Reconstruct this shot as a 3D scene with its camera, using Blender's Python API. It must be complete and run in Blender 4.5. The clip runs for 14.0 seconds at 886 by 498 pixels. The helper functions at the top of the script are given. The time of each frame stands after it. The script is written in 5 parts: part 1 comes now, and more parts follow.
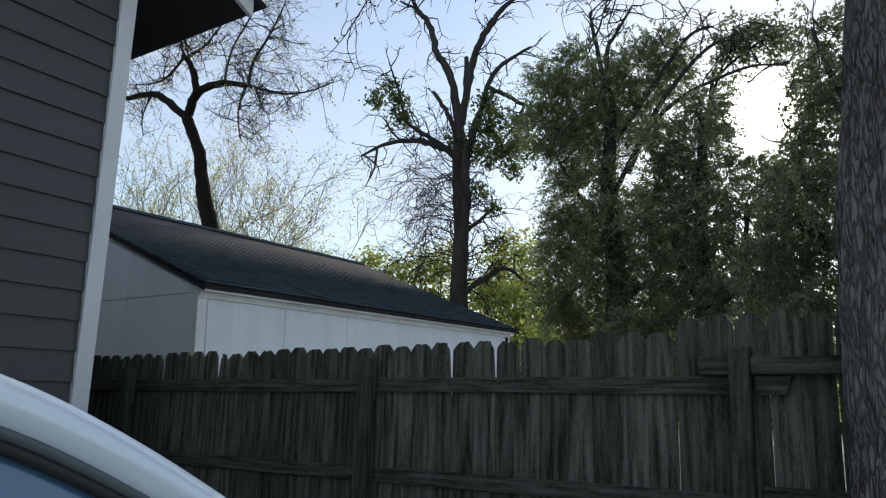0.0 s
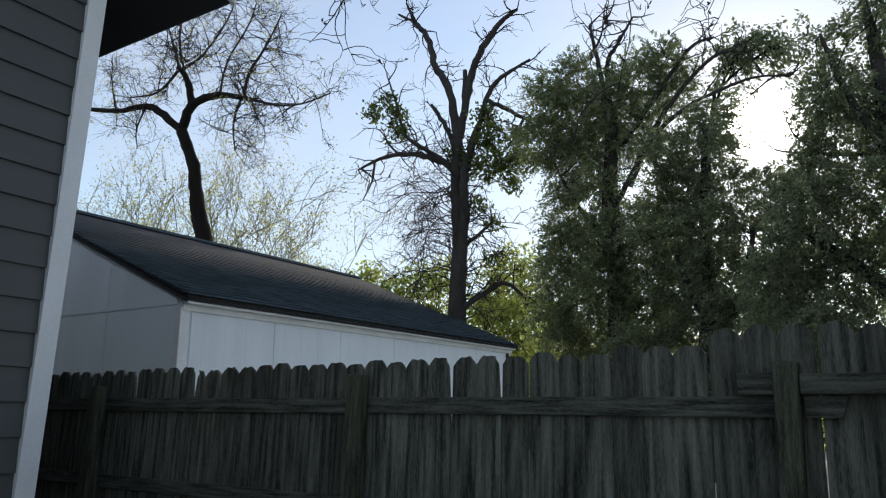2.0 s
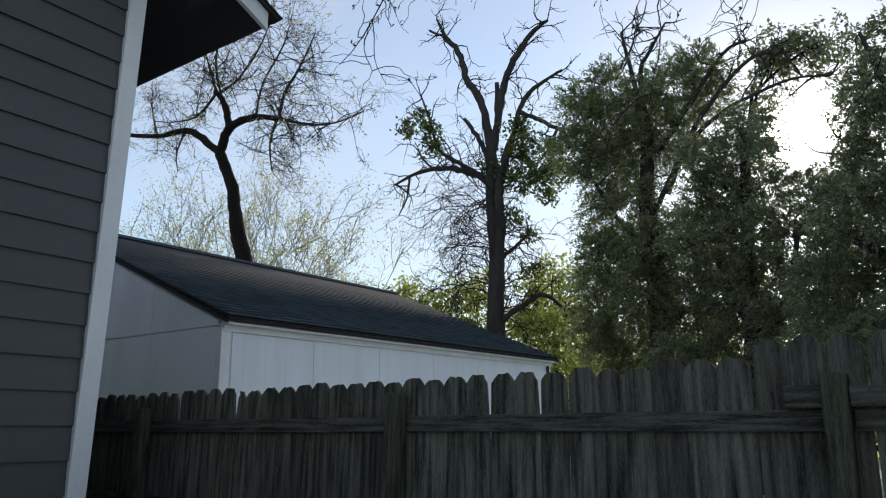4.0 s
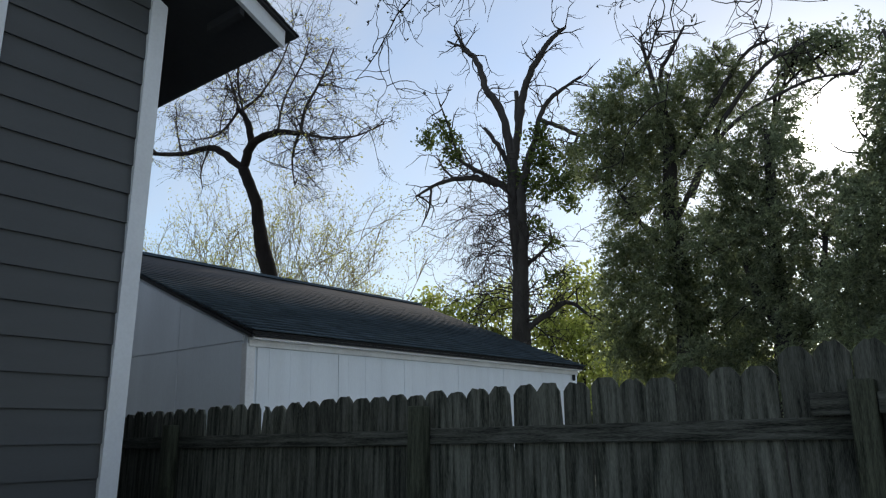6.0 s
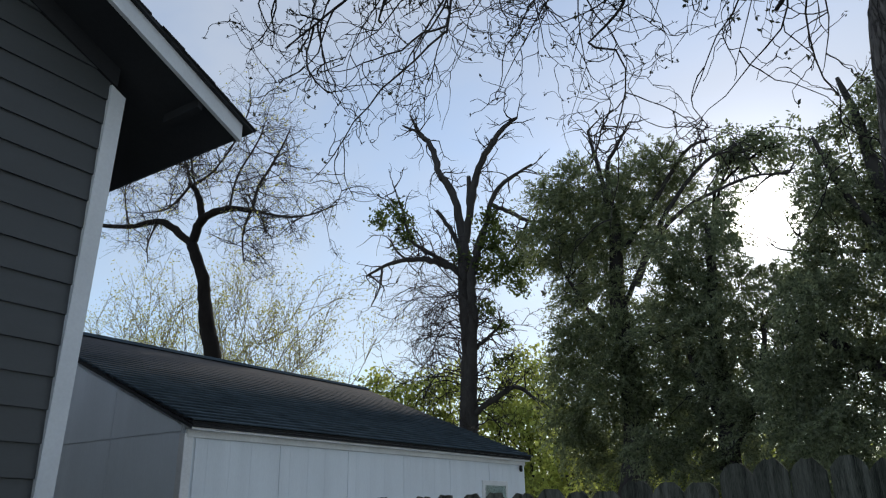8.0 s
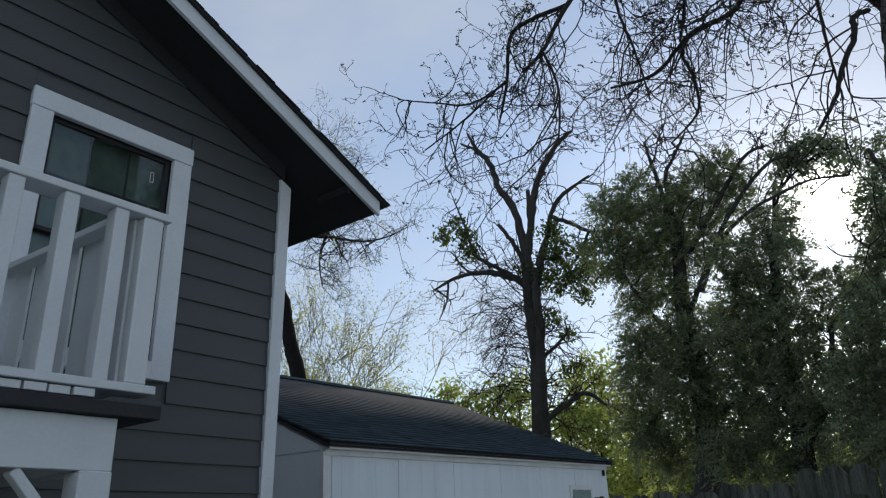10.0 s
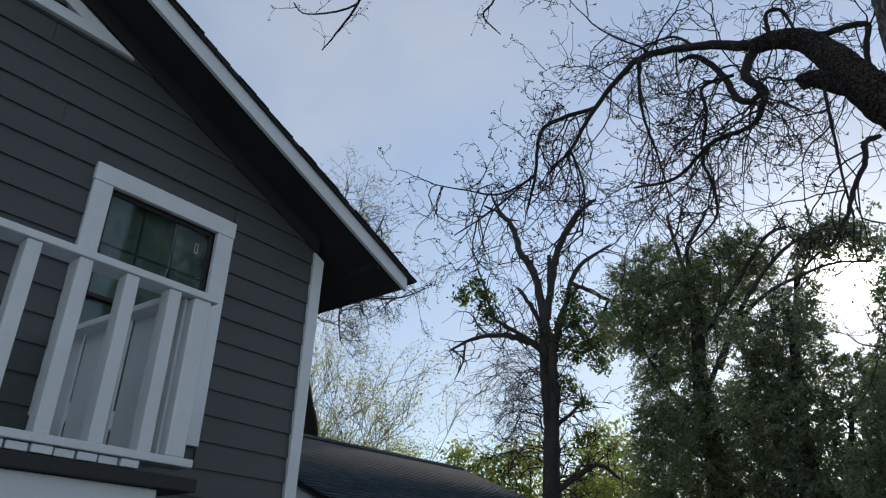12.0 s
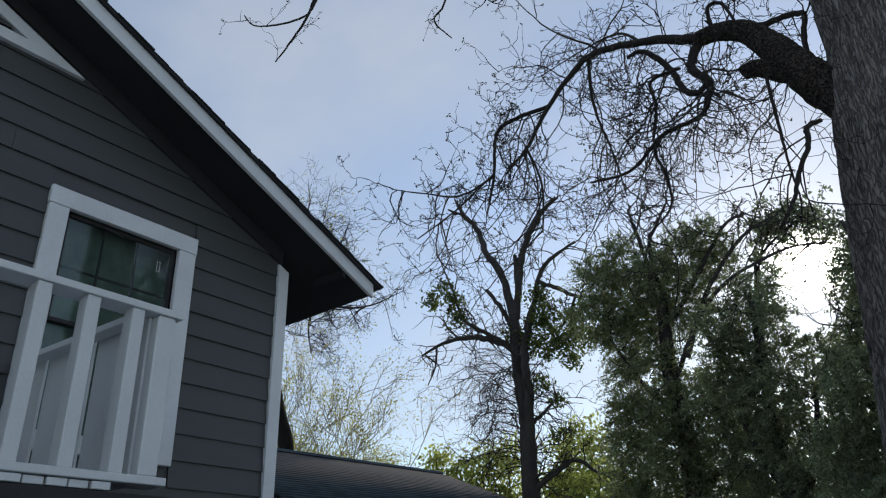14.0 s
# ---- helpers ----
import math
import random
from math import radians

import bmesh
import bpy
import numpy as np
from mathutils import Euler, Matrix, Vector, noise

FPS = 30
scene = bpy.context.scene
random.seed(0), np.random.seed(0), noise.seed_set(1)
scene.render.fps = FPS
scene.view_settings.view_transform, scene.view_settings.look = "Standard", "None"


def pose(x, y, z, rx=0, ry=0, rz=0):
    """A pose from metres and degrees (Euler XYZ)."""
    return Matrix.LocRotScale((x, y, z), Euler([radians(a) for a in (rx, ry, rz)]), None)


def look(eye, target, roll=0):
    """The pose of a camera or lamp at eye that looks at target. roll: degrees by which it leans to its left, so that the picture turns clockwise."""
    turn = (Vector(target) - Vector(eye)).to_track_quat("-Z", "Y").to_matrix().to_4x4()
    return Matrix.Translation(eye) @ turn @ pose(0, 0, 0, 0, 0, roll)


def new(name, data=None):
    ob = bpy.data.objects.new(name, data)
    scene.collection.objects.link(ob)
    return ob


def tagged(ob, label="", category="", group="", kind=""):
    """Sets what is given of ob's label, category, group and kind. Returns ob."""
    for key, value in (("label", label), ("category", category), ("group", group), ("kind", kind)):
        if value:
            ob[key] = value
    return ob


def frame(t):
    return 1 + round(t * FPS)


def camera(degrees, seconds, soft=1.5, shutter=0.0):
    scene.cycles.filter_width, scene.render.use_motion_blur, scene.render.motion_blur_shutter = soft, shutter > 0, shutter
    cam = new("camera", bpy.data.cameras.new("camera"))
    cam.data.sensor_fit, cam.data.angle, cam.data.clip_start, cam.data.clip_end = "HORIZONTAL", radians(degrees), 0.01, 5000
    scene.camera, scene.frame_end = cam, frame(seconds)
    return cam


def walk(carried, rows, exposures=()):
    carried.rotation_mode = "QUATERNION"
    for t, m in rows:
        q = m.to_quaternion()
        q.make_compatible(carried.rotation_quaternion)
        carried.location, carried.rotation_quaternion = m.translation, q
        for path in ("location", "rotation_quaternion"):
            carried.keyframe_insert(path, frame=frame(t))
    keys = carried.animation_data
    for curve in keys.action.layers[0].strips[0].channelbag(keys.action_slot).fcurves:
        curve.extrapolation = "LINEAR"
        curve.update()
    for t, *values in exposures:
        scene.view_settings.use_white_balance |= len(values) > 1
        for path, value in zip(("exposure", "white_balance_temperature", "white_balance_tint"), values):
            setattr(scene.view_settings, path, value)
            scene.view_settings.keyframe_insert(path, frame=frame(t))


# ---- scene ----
cam = camera(62.8, 14.0, soft=1.2)
PATH = [
    (0, (0.043, 0.93, 1.461), (-1.013, 2.579, 1.865), 0.8),
    (0.5, (-0.116, 1.164, 1.486), (-1.136, 2.832, 1.909), 1.0),
    (1, (-0.168, 1.29, 1.495), (-1.154, 2.975, 1.931), 1.4),
    (1.5, (-0.187, 1.314, 1.49), (-1.195, 2.984, 1.932), 1.3),
    (2, (-0.213, 1.325, 1.488), (-1.26, 2.968, 1.936), 0.8),
    (2.5, (-0.212, 1.328, 1.494), (-1.294, 2.946, 1.952), 0.5),
    (3, (-0.21, 1.331, 1.505), (-1.306, 2.937, 1.975), 0.4),
    (3.5, (-0.203, 1.337, 1.511), (-1.309, 2.932, 1.991), 0.2),
    (4, (-0.203, 1.339, 1.509), (-1.331, 2.919, 1.992), -0.1),
    (6.5, (-0.156, 1.356, 1.533), (-1.336, 2.884, 2.057), -0.9),
    (7, (-0.138, 1.361, 1.553), (-1.279, 2.899, 2.13), -1.1),
    (7.5, (-0.172, 1.35, 1.61), (-1.229, 2.912, 2.275), -0.9),
    (7.7, (-0.158, 1.352, 1.651), (-1.179, 2.923, 2.35), -0.7),
    (9.8, (0.082, 0.053, 1.585), (-1.036, 1.541, 2.319), -2.5),
    (10, (0.178, -0.013, 1.602), (-0.961, 1.461, 2.331), -2.0),
    (10.5, (0.273, -0.156, 1.641), (-0.905, 1.275, 2.392), -0.9),
    (11, (0.296, -0.28, 1.652), (-0.888, 1.126, 2.439), 0.0),
    (11.5, (0.348, -0.32, 1.692), (-0.821, 1.075, 2.52), 1.1),
    (12, (0.34, -0.303, 1.699), (-0.802, 1.09, 2.567), 1.8),
    (12.5, (0.35, -0.306, 1.704), (-0.772, 1.093, 2.59), 1.8),
    (13, (0.347, -0.309, 1.703), (-0.762, 1.099, 2.59), 1.2),
    (13.5, (0.351, -0.303, 1.687), (-0.745, 1.119, 2.568), -0.2),
    (14, (0.38, -0.316, 1.662), (-0.686, 1.129, 2.543), -2.7),
]
walk(cam, [(t, look(eye, target, roll)) for t, eye, target, roll in PATH], exposures=[(0, 0.36, 6850, 10), (4, 0.3, 6850, 10), (7, 0.22, 6800, 10), (10, 0.03, 6600, 10), (12, 0.03, 6600, 10), (14, 0.03, 6600, 10)])

# ---- world, sun ----
SUN_AZ, SUN_EL = -7.7, 21.0
world = bpy.data.worlds.new("world")
scene.world = world
world.use_nodes = True
wn = world.node_tree.nodes
sky = wn.new("ShaderNodeTexSky")
sky.sky_type = "NISHITA"
sky.sun_disc = False
sky.sun_elevation = radians(SUN_EL)
sky.sun_rotation = radians(SUN_AZ)
sky.altitude = 100
sky.air_density, sky.dust_density, sky.ozone_density = 1.0, 0.22, 1.6
wn["Background"].inputs[1].default_value = 0.17
# thin streaks of high cloud over the whole sky
wco, wmap, wcloud, wramp, wmix = [wn.new(k) for k in ("ShaderNodeTexCoord", "ShaderNodeMapping", "ShaderNodeTexNoise", "ShaderNodeValToRGB", "ShaderNodeMix")]
wmap.inputs["Scale"].default_value = (1.2, 2.6, 3.4)
wmap.inputs["Rotation"].default_value = (0.2, 0.3, 0.5)
wcloud.inputs["Scale"].default_value, wcloud.inputs["Detail"].default_value, wcloud.inputs["Roughness"].default_value = 1.6, 6, 0.5
wramp.color_ramp.elements[0].position, wramp.color_ramp.elements[1].position = 0.3, 0.75
wramp.color_ramp.elements[0].color, wramp.color_ramp.elements[1].color = (0.2, 0.2, 0.2, 1), (0.72, 0.72, 0.72, 1)
wmix.data_type = "RGBA"
wmix.inputs["B"].default_value = (3.35, 3.62, 4.05, 1)
wl = world.node_tree.links
wl.new(wco.outputs["Generated"], wmap.inputs[0])
wl.new(wmap.outputs[0], wcloud.inputs["Vector"])
wl.new(wcloud.outputs["Fac"], wramp.inputs[0])
wl.new(wramp.outputs[0], wmix.inputs["Factor"])
wl.new(sky.outputs[0], wmix.inputs["A"])

sun_way = Vector((math.sin(radians(SUN_AZ)) * math.cos(radians(SUN_EL)), math.cos(radians(SUN_AZ)) * math.cos(radians(SUN_EL)), math.sin(radians(SUN_EL))))
# the sun behind thin haze: a small white core and a soft bright ring round it
toward = wn.new("ShaderNodeVectorMath")
toward.operation = "DOT_PRODUCT"
toward.inputs[1].default_value = sun_way
wl.new(wco.outputs["Generated"], toward.inputs[0])
near_sun = wn.new("ShaderNodeMath")
near_sun.operation = "MAXIMUM"
near_sun.inputs[1].default_value = 0.0
wl.new(toward.outputs["Value"], near_sun.inputs[0])
lit = wmix.outputs["Result"]
for power, strength, tone in ((150, 0.9, (1.0, 0.93, 0.84)), (2600, 70.0, (1.0, 0.95, 0.88))):
    fall = wn.new("ShaderNodeMath")
    fall.operation = "POWER"
    fall.inputs[1].default_value = power
    wl.new(near_sun.outputs[0], fall.inputs[0])
    ring = wn.new("ShaderNodeMix")
    ring.data_type, ring.blend_type, ring.clamp_factor = "RGBA", "ADD", True
    ring.inputs["B"].default_value = (*[strength * c for c in tone], 1)
    wl.new(fall.outputs[0], ring.inputs["Factor"])
    wl.new(lit, ring.inputs["A"])
    lit = ring.outputs["Result"]
wl.new(lit, wn["Background"].inputs[0])

sun_data = bpy.data.lights.new("sun", "SUN")
sun_data.energy, sun_data.angle, sun_data.color = 2.0, radians(0.5), (1.0, 0.92, 0.82)
sun = new("sun", sun_data)
sun.matrix_world = look(sun_way * 60, (0, 0, 0))


# ---- materials ----
def material(name, colour, rough=0.7, spread=0.25, scale=6.0, fine=60.0, bump=0.2, stretch=(1, 1, 1), metal=0.0, tint=None, random_by="", distance=0.01, space="Object", gloss=0.5, low=0.33, high=0.67, vary=0.3):
    """A surface whose colour varies at two scales, with a fine relief."""
    m = bpy.data.materials.new(name)
    m.use_nodes = True
    n, l = m.node_tree.nodes, m.node_tree.links
    b = n["Principled BSDF"]
    b.inputs["Roughness"].default_value, b.inputs["Metallic"].default_value, b.inputs["Specular IOR Level"].default_value = rough, metal, gloss
    co = n.new("ShaderNodeTexCoord")
    mp = n.new("ShaderNodeMapping")
    mp.inputs["Scale"].default_value = stretch
    l.new(co.outputs[space], mp.inputs[0])
    if random_by == "object":
        # each piece takes its own stretch of the grain
        info, apart = n.new("ShaderNodeObjectInfo"), n.new("ShaderNodeMath")
        apart.operation = "MULTIPLY"
        apart.inputs[1].default_value = 40.0
        l.new(info.outputs["Random"], apart.inputs[0])
        l.new(apart.outputs[0], mp.inputs["Location"])
    big, small = n.new("ShaderNodeTexNoise"), n.new("ShaderNodeTexNoise")
    for tex, s, det in ((big, scale, 4), (small, fine, 6)):
        tex.inputs["Scale"].default_value, tex.inputs["Detail"].default_value = s, det
        l.new(mp.outputs[0], tex.inputs["Vector"])
    both = n.new("ShaderNodeMath")
    both.operation = "MULTIPLY_ADD"
    both.inputs[1].default_value = 0.6
    l.new(big.outputs["Fac"], both.inputs[0])
    half = n.new("ShaderNodeMath")
    half.operation = "MULTIPLY"
    half.inputs[1].default_value = 0.4
    l.new(small.outputs["Fac"], half.inputs[0])
    l.new(half.outputs[0], both.inputs[2])
    ramp = n.new("ShaderNodeValToRGB")
    dark = [c * (1 - spread) for c in colour]
    light = [min(1, c * (1 + spread)) for c in (tint or colour)]
    ramp.color_ramp.elements[0].position, ramp.color_ramp.elements[1].position = low, high
    ramp.color_ramp.elements[0].color, ramp.color_ramp.elements[1].color = (*dark, 1), (*light, 1)
    l.new(both.outputs[0], ramp.inputs[0])
    out = ramp.outputs[0]
    if random_by:
        src = n.new("ShaderNodeObjectInfo" if random_by == "object" else "ShaderNodeNewGeometry")
        rnd = src.outputs["Random" if random_by == "object" else "Random Per Island"]
        hsv = n.new("ShaderNodeHueSaturation")
        rng_map = n.new("ShaderNodeMapRange")
        rng_map.inputs["To Min"].default_value, rng_map.inputs["To Max"].default_value = 1 - vary, 1 + vary
        l.new(rnd, rng_map.inputs[0])
        l.new(rng_map.outputs[0], hsv.inputs["Value"])
        l.new(out, hsv.inputs["Color"])
        out = hsv.outputs[0]
    l.new(out, b.inputs["Base Color"])
    if bump:
        bp = n.new("ShaderNodeBump")
        bp.inputs["Strength"].default_value, bp.inputs["Distance"].default_value = bump, distance
        l.new(both.outputs[0], bp.inputs["Height"])
        l.new(bp.outputs[0], b.inputs["Normal"])
    return m


def leaf_material(name, colour, through_colour, share=0.45):
    """Thin leaves that let light through."""
    m = bpy.data.materials.new(name)
    m.use_nodes = True
    n, l = m.node_tree.nodes, m.node_tree.links
    b = n["Principled BSDF"]
    b.inputs["Roughness"].default_value, b.inputs["Specular IOR Level"].default_value = 0.7, 0.2
    geo = n.new("ShaderNodeNewGeometry")
    rng_map = n.new("ShaderNodeMapRange")
    rng_map.inputs["To Min"].default_value, rng_map.inputs["To Max"].default_value = 0.55, 1.45
    l.new(geo.outputs["Random Per Island"], rng_map.inputs[0])
    outs = []
    for c in (colour, through_colour):
        hsv = n.new("ShaderNodeHueSaturation")
        hsv.inputs["Color"].default_value = (*c, 1)
        l.new(rng_map.outputs[0], hsv.inputs["Value"])
        outs.append(hsv.outputs[0])
    l.new(outs[0], b.inputs["Base Color"])
    tr = n.new("ShaderNodeBsdfTranslucent")
    l.new(outs[1], tr.inputs["Color"])
    mix = n.new("ShaderNodeMixShader")
    mix.inputs[0].default_value = share
    l.new(b.outputs[0], mix.inputs[1])
    l.new(tr.outputs[0], mix.inputs[2])
    l.new(mix.outputs[0], n["Material Output"].inputs["Surface"])
    return m


def bark_material(name, crack, plate, scale, stretch, depth=0.02):
    """Bark in long plates: paler faces with dark cracks between them."""
    m = bpy.data.materials.new(name)
    m.use_nodes = True
    n, l = m.node_tree.nodes, m.node_tree.links
    b = n["Principled BSDF"]
    b.inputs["Roughness"].default_value, b.inputs["Specular IOR Level"].default_value = 0.95, 0.15
    co, mp, warp, add, cells, fine, mul = [n.new(k) for k in ("ShaderNodeTexCoord", "ShaderNodeMapping", "ShaderNodeTexNoise", "ShaderNodeMixRGB", "ShaderNodeTexVoronoi", "ShaderNodeTexNoise", "ShaderNodeMath")]
    mp.inputs["Scale"].default_value = stretch
    l.new(co.outputs["Object"], mp.inputs[0])
    warp.inputs["Scale"].default_value, warp.inputs["Detail"].default_value = scale * 0.5, 5
    l.new(mp.outputs[0], warp.inputs["Vector"])
    add.blend_type = "LINEAR_LIGHT"
    add.inputs[0].default_value = 1.8 / scale
    l.new(mp.outputs[0], add.inputs[1])
    l.new(warp.outputs["Color"], add.inputs[2])
    cells.feature = "DISTANCE_TO_EDGE"
    cells.inputs["Scale"].default_value = scale
    l.new(add.outputs[0], cells.inputs["Vector"])
    fine.inputs["Scale"].default_value, fine.inputs["Detail"].default_value = scale * 2.5, 8
    l.new(mp.outputs[0], fine.inputs["Vector"])
    wide = n.new("ShaderNodeMapRange")
    wide.inputs["From Max"].default_value = 0.17
    l.new(cells.outputs["Distance"], wide.inputs[0])
    mul.operation = "MULTIPLY"
    l.new(wide.outputs[0], mul.inputs[0])
    l.new(fine.outputs["Fac"], mul.inputs[1])
    ramp = n.new("ShaderNodeValToRGB")
    ramp.color_ramp.elements[0].position, ramp.color_ramp.elements[1].position = 0.08, 0.62
    ramp.color_ramp.elements[0].color, ramp.color_ramp.elements[1].color = (*crack, 1), (*plate, 1)
    l.new(mul.outputs[0], ramp.inputs[0])
    l.new(ramp.outputs[0], b.inputs["Base Color"])
    bp = n.new("ShaderNodeBump")
    bp.inputs["Strength"].default_value, bp.inputs["Distance"].default_value = 1.0, depth
    l.new(mul.outputs[0], bp.inputs["Height"])
    l.new(bp.outputs[0], b.inputs["Normal"])
    return m


def glass_material(name, tint=(0.8, 0.9, 0.88), rough=0.01):
    m = bpy.data.materials.new(name)
    m.use_nodes = True
    b = m.node_tree.nodes["Principled BSDF"]
    b.inputs["Base Color"].default_value = (*tint, 1)
    b.inputs["Roughness"].default_value = rough
    b.inputs["Transmission Weight"].default_value = 1.0
    b.inputs["IOR"].default_value = 1.45
    return m


SIDING = material("grey_siding_paint", (0.056, 0.06, 0.062), 0.55, 0.10, 1.3, 40, 0.12, (1, 1, 6), random_by="")
WHITE = material("white_paint", (0.6, 0.62, 0.63), 0.5, 0.06, 3, 50, 0.1, (1, 1, 1))
TRIM = material("trim_paint", (0.64, 0.665, 0.69), 0.5, 0.08, 3, 50, 0.1)
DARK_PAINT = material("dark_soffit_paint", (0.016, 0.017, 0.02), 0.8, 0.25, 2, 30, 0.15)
BLACK_WOOD = material("blackened_wood", (0.02, 0.02, 0.022), 0.75, 0.3, 5, 60, 0.3)
FENCE = material("weathered_fence_wood", (0.036, 0.042, 0.033), 0.9, 0.5, 3, 40, 1.0, (12, 12, 0.8), tint=(0.14, 0.145, 0.125), random_by="object", gloss=0.12, low=0.38, high=0.74)
POST = material("weathered_post_wood", (0.036, 0.042, 0.03), 0.9, 0.5, 4, 50, 1.0, (10, 10, 0.8), tint=(0.1, 0.11, 0.08), gloss=0.12, low=0.38, high=0.78)
RAIL = material("weathered_rail_wood", (0.03, 0.034, 0.028), 0.9, 0.5, 4, 50, 1.0, (0.8, 10, 10), tint=(0.12, 0.125, 0.11), gloss=0.12, low=0.38, high=0.78)
SHED = material("shed_panel_paint", (0.74, 0.79, 0.84), 0.65, 0.07, 1.2, 40, 0.15, (3, 3, 0.5))
SHED_TRIM = material("shed_trim_paint", (0.73, 0.74, 0.75), 0.65, 0.12, 3, 40, 0.2)
SHINGLE = material("asphalt_shingles", (0.058, 0.077, 0.092), 0.95, 0.22, 5, 180, 0.4, random_by="island", gloss=0.0, vary=0.2)
HOUSE_SHINGLE = material("black_shingles", (0.022, 0.023, 0.026), 0.9, 0.3, 8, 180, 0.4, random_by="island")
BARK = material("tree_bark", (0.046, 0.043, 0.042), 0.95, 0.4, 2, 12, 0.6, (1, 1, 0.3), gloss=0.15)
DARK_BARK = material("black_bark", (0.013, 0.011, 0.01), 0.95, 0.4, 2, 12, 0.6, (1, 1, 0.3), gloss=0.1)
# same tree as NEAR_BARK, darkened in colour because the limbs are backlit
LIMB_BARK = bark_material("backlit_limb_bark", (0.014, 0.012, 0.011), (0.11, 0.09, 0.08), 34, (1, 1, 1), 0.02)
BUD = material("leaf_bud", (0.06, 0.062, 0.035), 0.8, 0.3, 20, 80, 0.0)
# murky green of trees mirrored in the house window, as a surface colour
PANE_TONE = material("green_grey_reflection_tone", (0.12, 0.16, 0.135), 0.9, 0.4, 3, 18, 0.1)
# trunk colour raised to carry the sun's glare over it
NEAR_BARK = bark_material("plated_bark_with_glare", (0.105, 0.095, 0.088), (0.26, 0.24, 0.225), 38, (1, 1, 0.17), 0.015)
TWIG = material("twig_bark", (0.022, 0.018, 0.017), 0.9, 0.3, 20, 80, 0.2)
PALE_TWIG = material("pale_twig_bark", (0.2, 0.175, 0.12), 0.85, 0.3, 20, 80, 0.2)
# unseen ground, colour raised so it throws light up onto walls and fence
GROUND = material("yard_ground", (0.3, 0.29, 0.24), 0.95, 0.3, 0.8, 30, 0.5, tint=(0.38, 0.37, 0.32), distance=0.03)
LEAF_DARK = leaf_material("evergreen_leaf", (0.105, 0.12, 0.085), (0.28, 0.34, 0.16), 0.5)
LEAF_BROAD = leaf_material("broad_leaf", (0.105, 0.12, 0.09), (0.27, 0.33, 0.17), 0.5)
LEAF_MID = leaf_material("oak_leaf", (0.055, 0.078, 0.03), (0.11, 0.15, 0.04), 0.45)
LEAF_YOUNG = leaf_material("spring_leaf", (0.14, 0.17, 0.05), (0.5, 0.56, 0.15), 0.6)
LEAF_PALE = leaf_material("budding_leaf", (0.18, 0.19, 0.06), (0.52, 0.52, 0.16), 0.6)
GLASS = glass_material("window_glass")
# dark tinted glass; the blue of the mirrored sky is in the base colour
CAR_GLASS = material("tinted_car_glass_sky_blue", (0.06, 0.14, 0.24), 0.06, 0.05, 2, 20, 0.0, gloss=1.0)
# silver paint, its blue cast standing in for sky reflection
CAR_PAINT = material("silver_car_paint_sky_tint", (0.66, 0.74, 0.83), 0.22, 0.02, 2, 300, 0.0, metal=0.15)
DOOR_FRAME = material("dark_grey_door_frame", (0.07, 0.085, 0.1), 0.35, 0.05, 6, 80, 0.0)
RUBBER = material("black_rubber", (0.012, 0.012, 0.013), 0.6, 0.2, 8, 60, 0.1)
CHROME = material("wheel_metal", (0.45, 0.46, 0.48), 0.3, 0.05, 8, 60, 0.0, metal=1.0)
LAMP_LENS = material("lamp_lens", (0.6, 0.6, 0.62), 0.15, 0.05, 8, 60, 0.0)
INTERIOR = material("interior_wall", (0.3, 0.3, 0.28), 0.8, 0.1, 2, 30, 0.1)
STICKER = material("sticker_paper", (0.6, 0.62, 0.6), 0.6, 0.05, 20, 60, 0.0)


# ---- building helpers ----
def thing(name, label, category, at=(0, 0, 0), group="", kind=""):
    ob = new(name)
    ob.location = at
    ob.empty_display_size = 0.2
    return tagged(ob, label, category, group, kind)


def link_mesh(name, me, mat, parent=None, label=""):
    if mat and not me.materials:
        me.materials.append(mat)
    ob = new(name, me)
    if parent:
        ob.parent = parent
        bpy.context.view_layer.update()
        ob.matrix_parent_inverse = Matrix.Identity(4)
        top, shift = parent, Vector((0, 0, 0))
        while top:
            shift += top.location
            top = top.parent
        ob.location = -shift
    return tagged(ob, label) if label else ob


def part(name, bm, mat, parent=None, label=""):
    """Links a bmesh, in world places, as one mesh object under a thing."""
    me = bpy.data.meshes.new(name)
    bmesh.ops.recalc_face_normals(bm, faces=bm.faces)
    bm.to_mesh(me)
    bm.free()
    return link_mesh(name, me, mat, parent, label)


def raw_part(name, verts, faces, mat, parent=None, label="", smooth=False):
    me = bpy.data.meshes.new(name)
    me.from_pydata(verts, [], faces)
    if smooth:
        me.polygons.foreach_set("use_smooth", [True] * len(me.polygons))
    me.update()
    return link_mesh(name, me, mat, parent, label)


def add_box(bm, x0, x1, y0, y1, z0, z1, bevel=0.004, m=None):
    made = bmesh.ops.create_cube(bm, size=1.0)["verts"]
    s = Matrix.Translation(((x0 + x1) / 2, (y0 + y1) / 2, (z0 + z1) / 2)) @ Matrix.Diagonal((abs(x1 - x0), abs(y1 - y0), abs(z1 - z0), 1))
    bmesh.ops.transform(bm, matrix=(m @ s) if m else s, verts=made)
    if bevel:
        edges = list({e for v in made for e in v.link_edges})
        bmesh.ops.bevel(bm, geom=edges, offset=bevel, segments=1, affect="EDGES", profile=0.5)
    return bm


def box(x0, x1, y0, y1, z0, z1, bevel=0.004, m=None):
    return add_box(bmesh.new(), x0, x1, y0, y1, z0, z1, bevel, m)


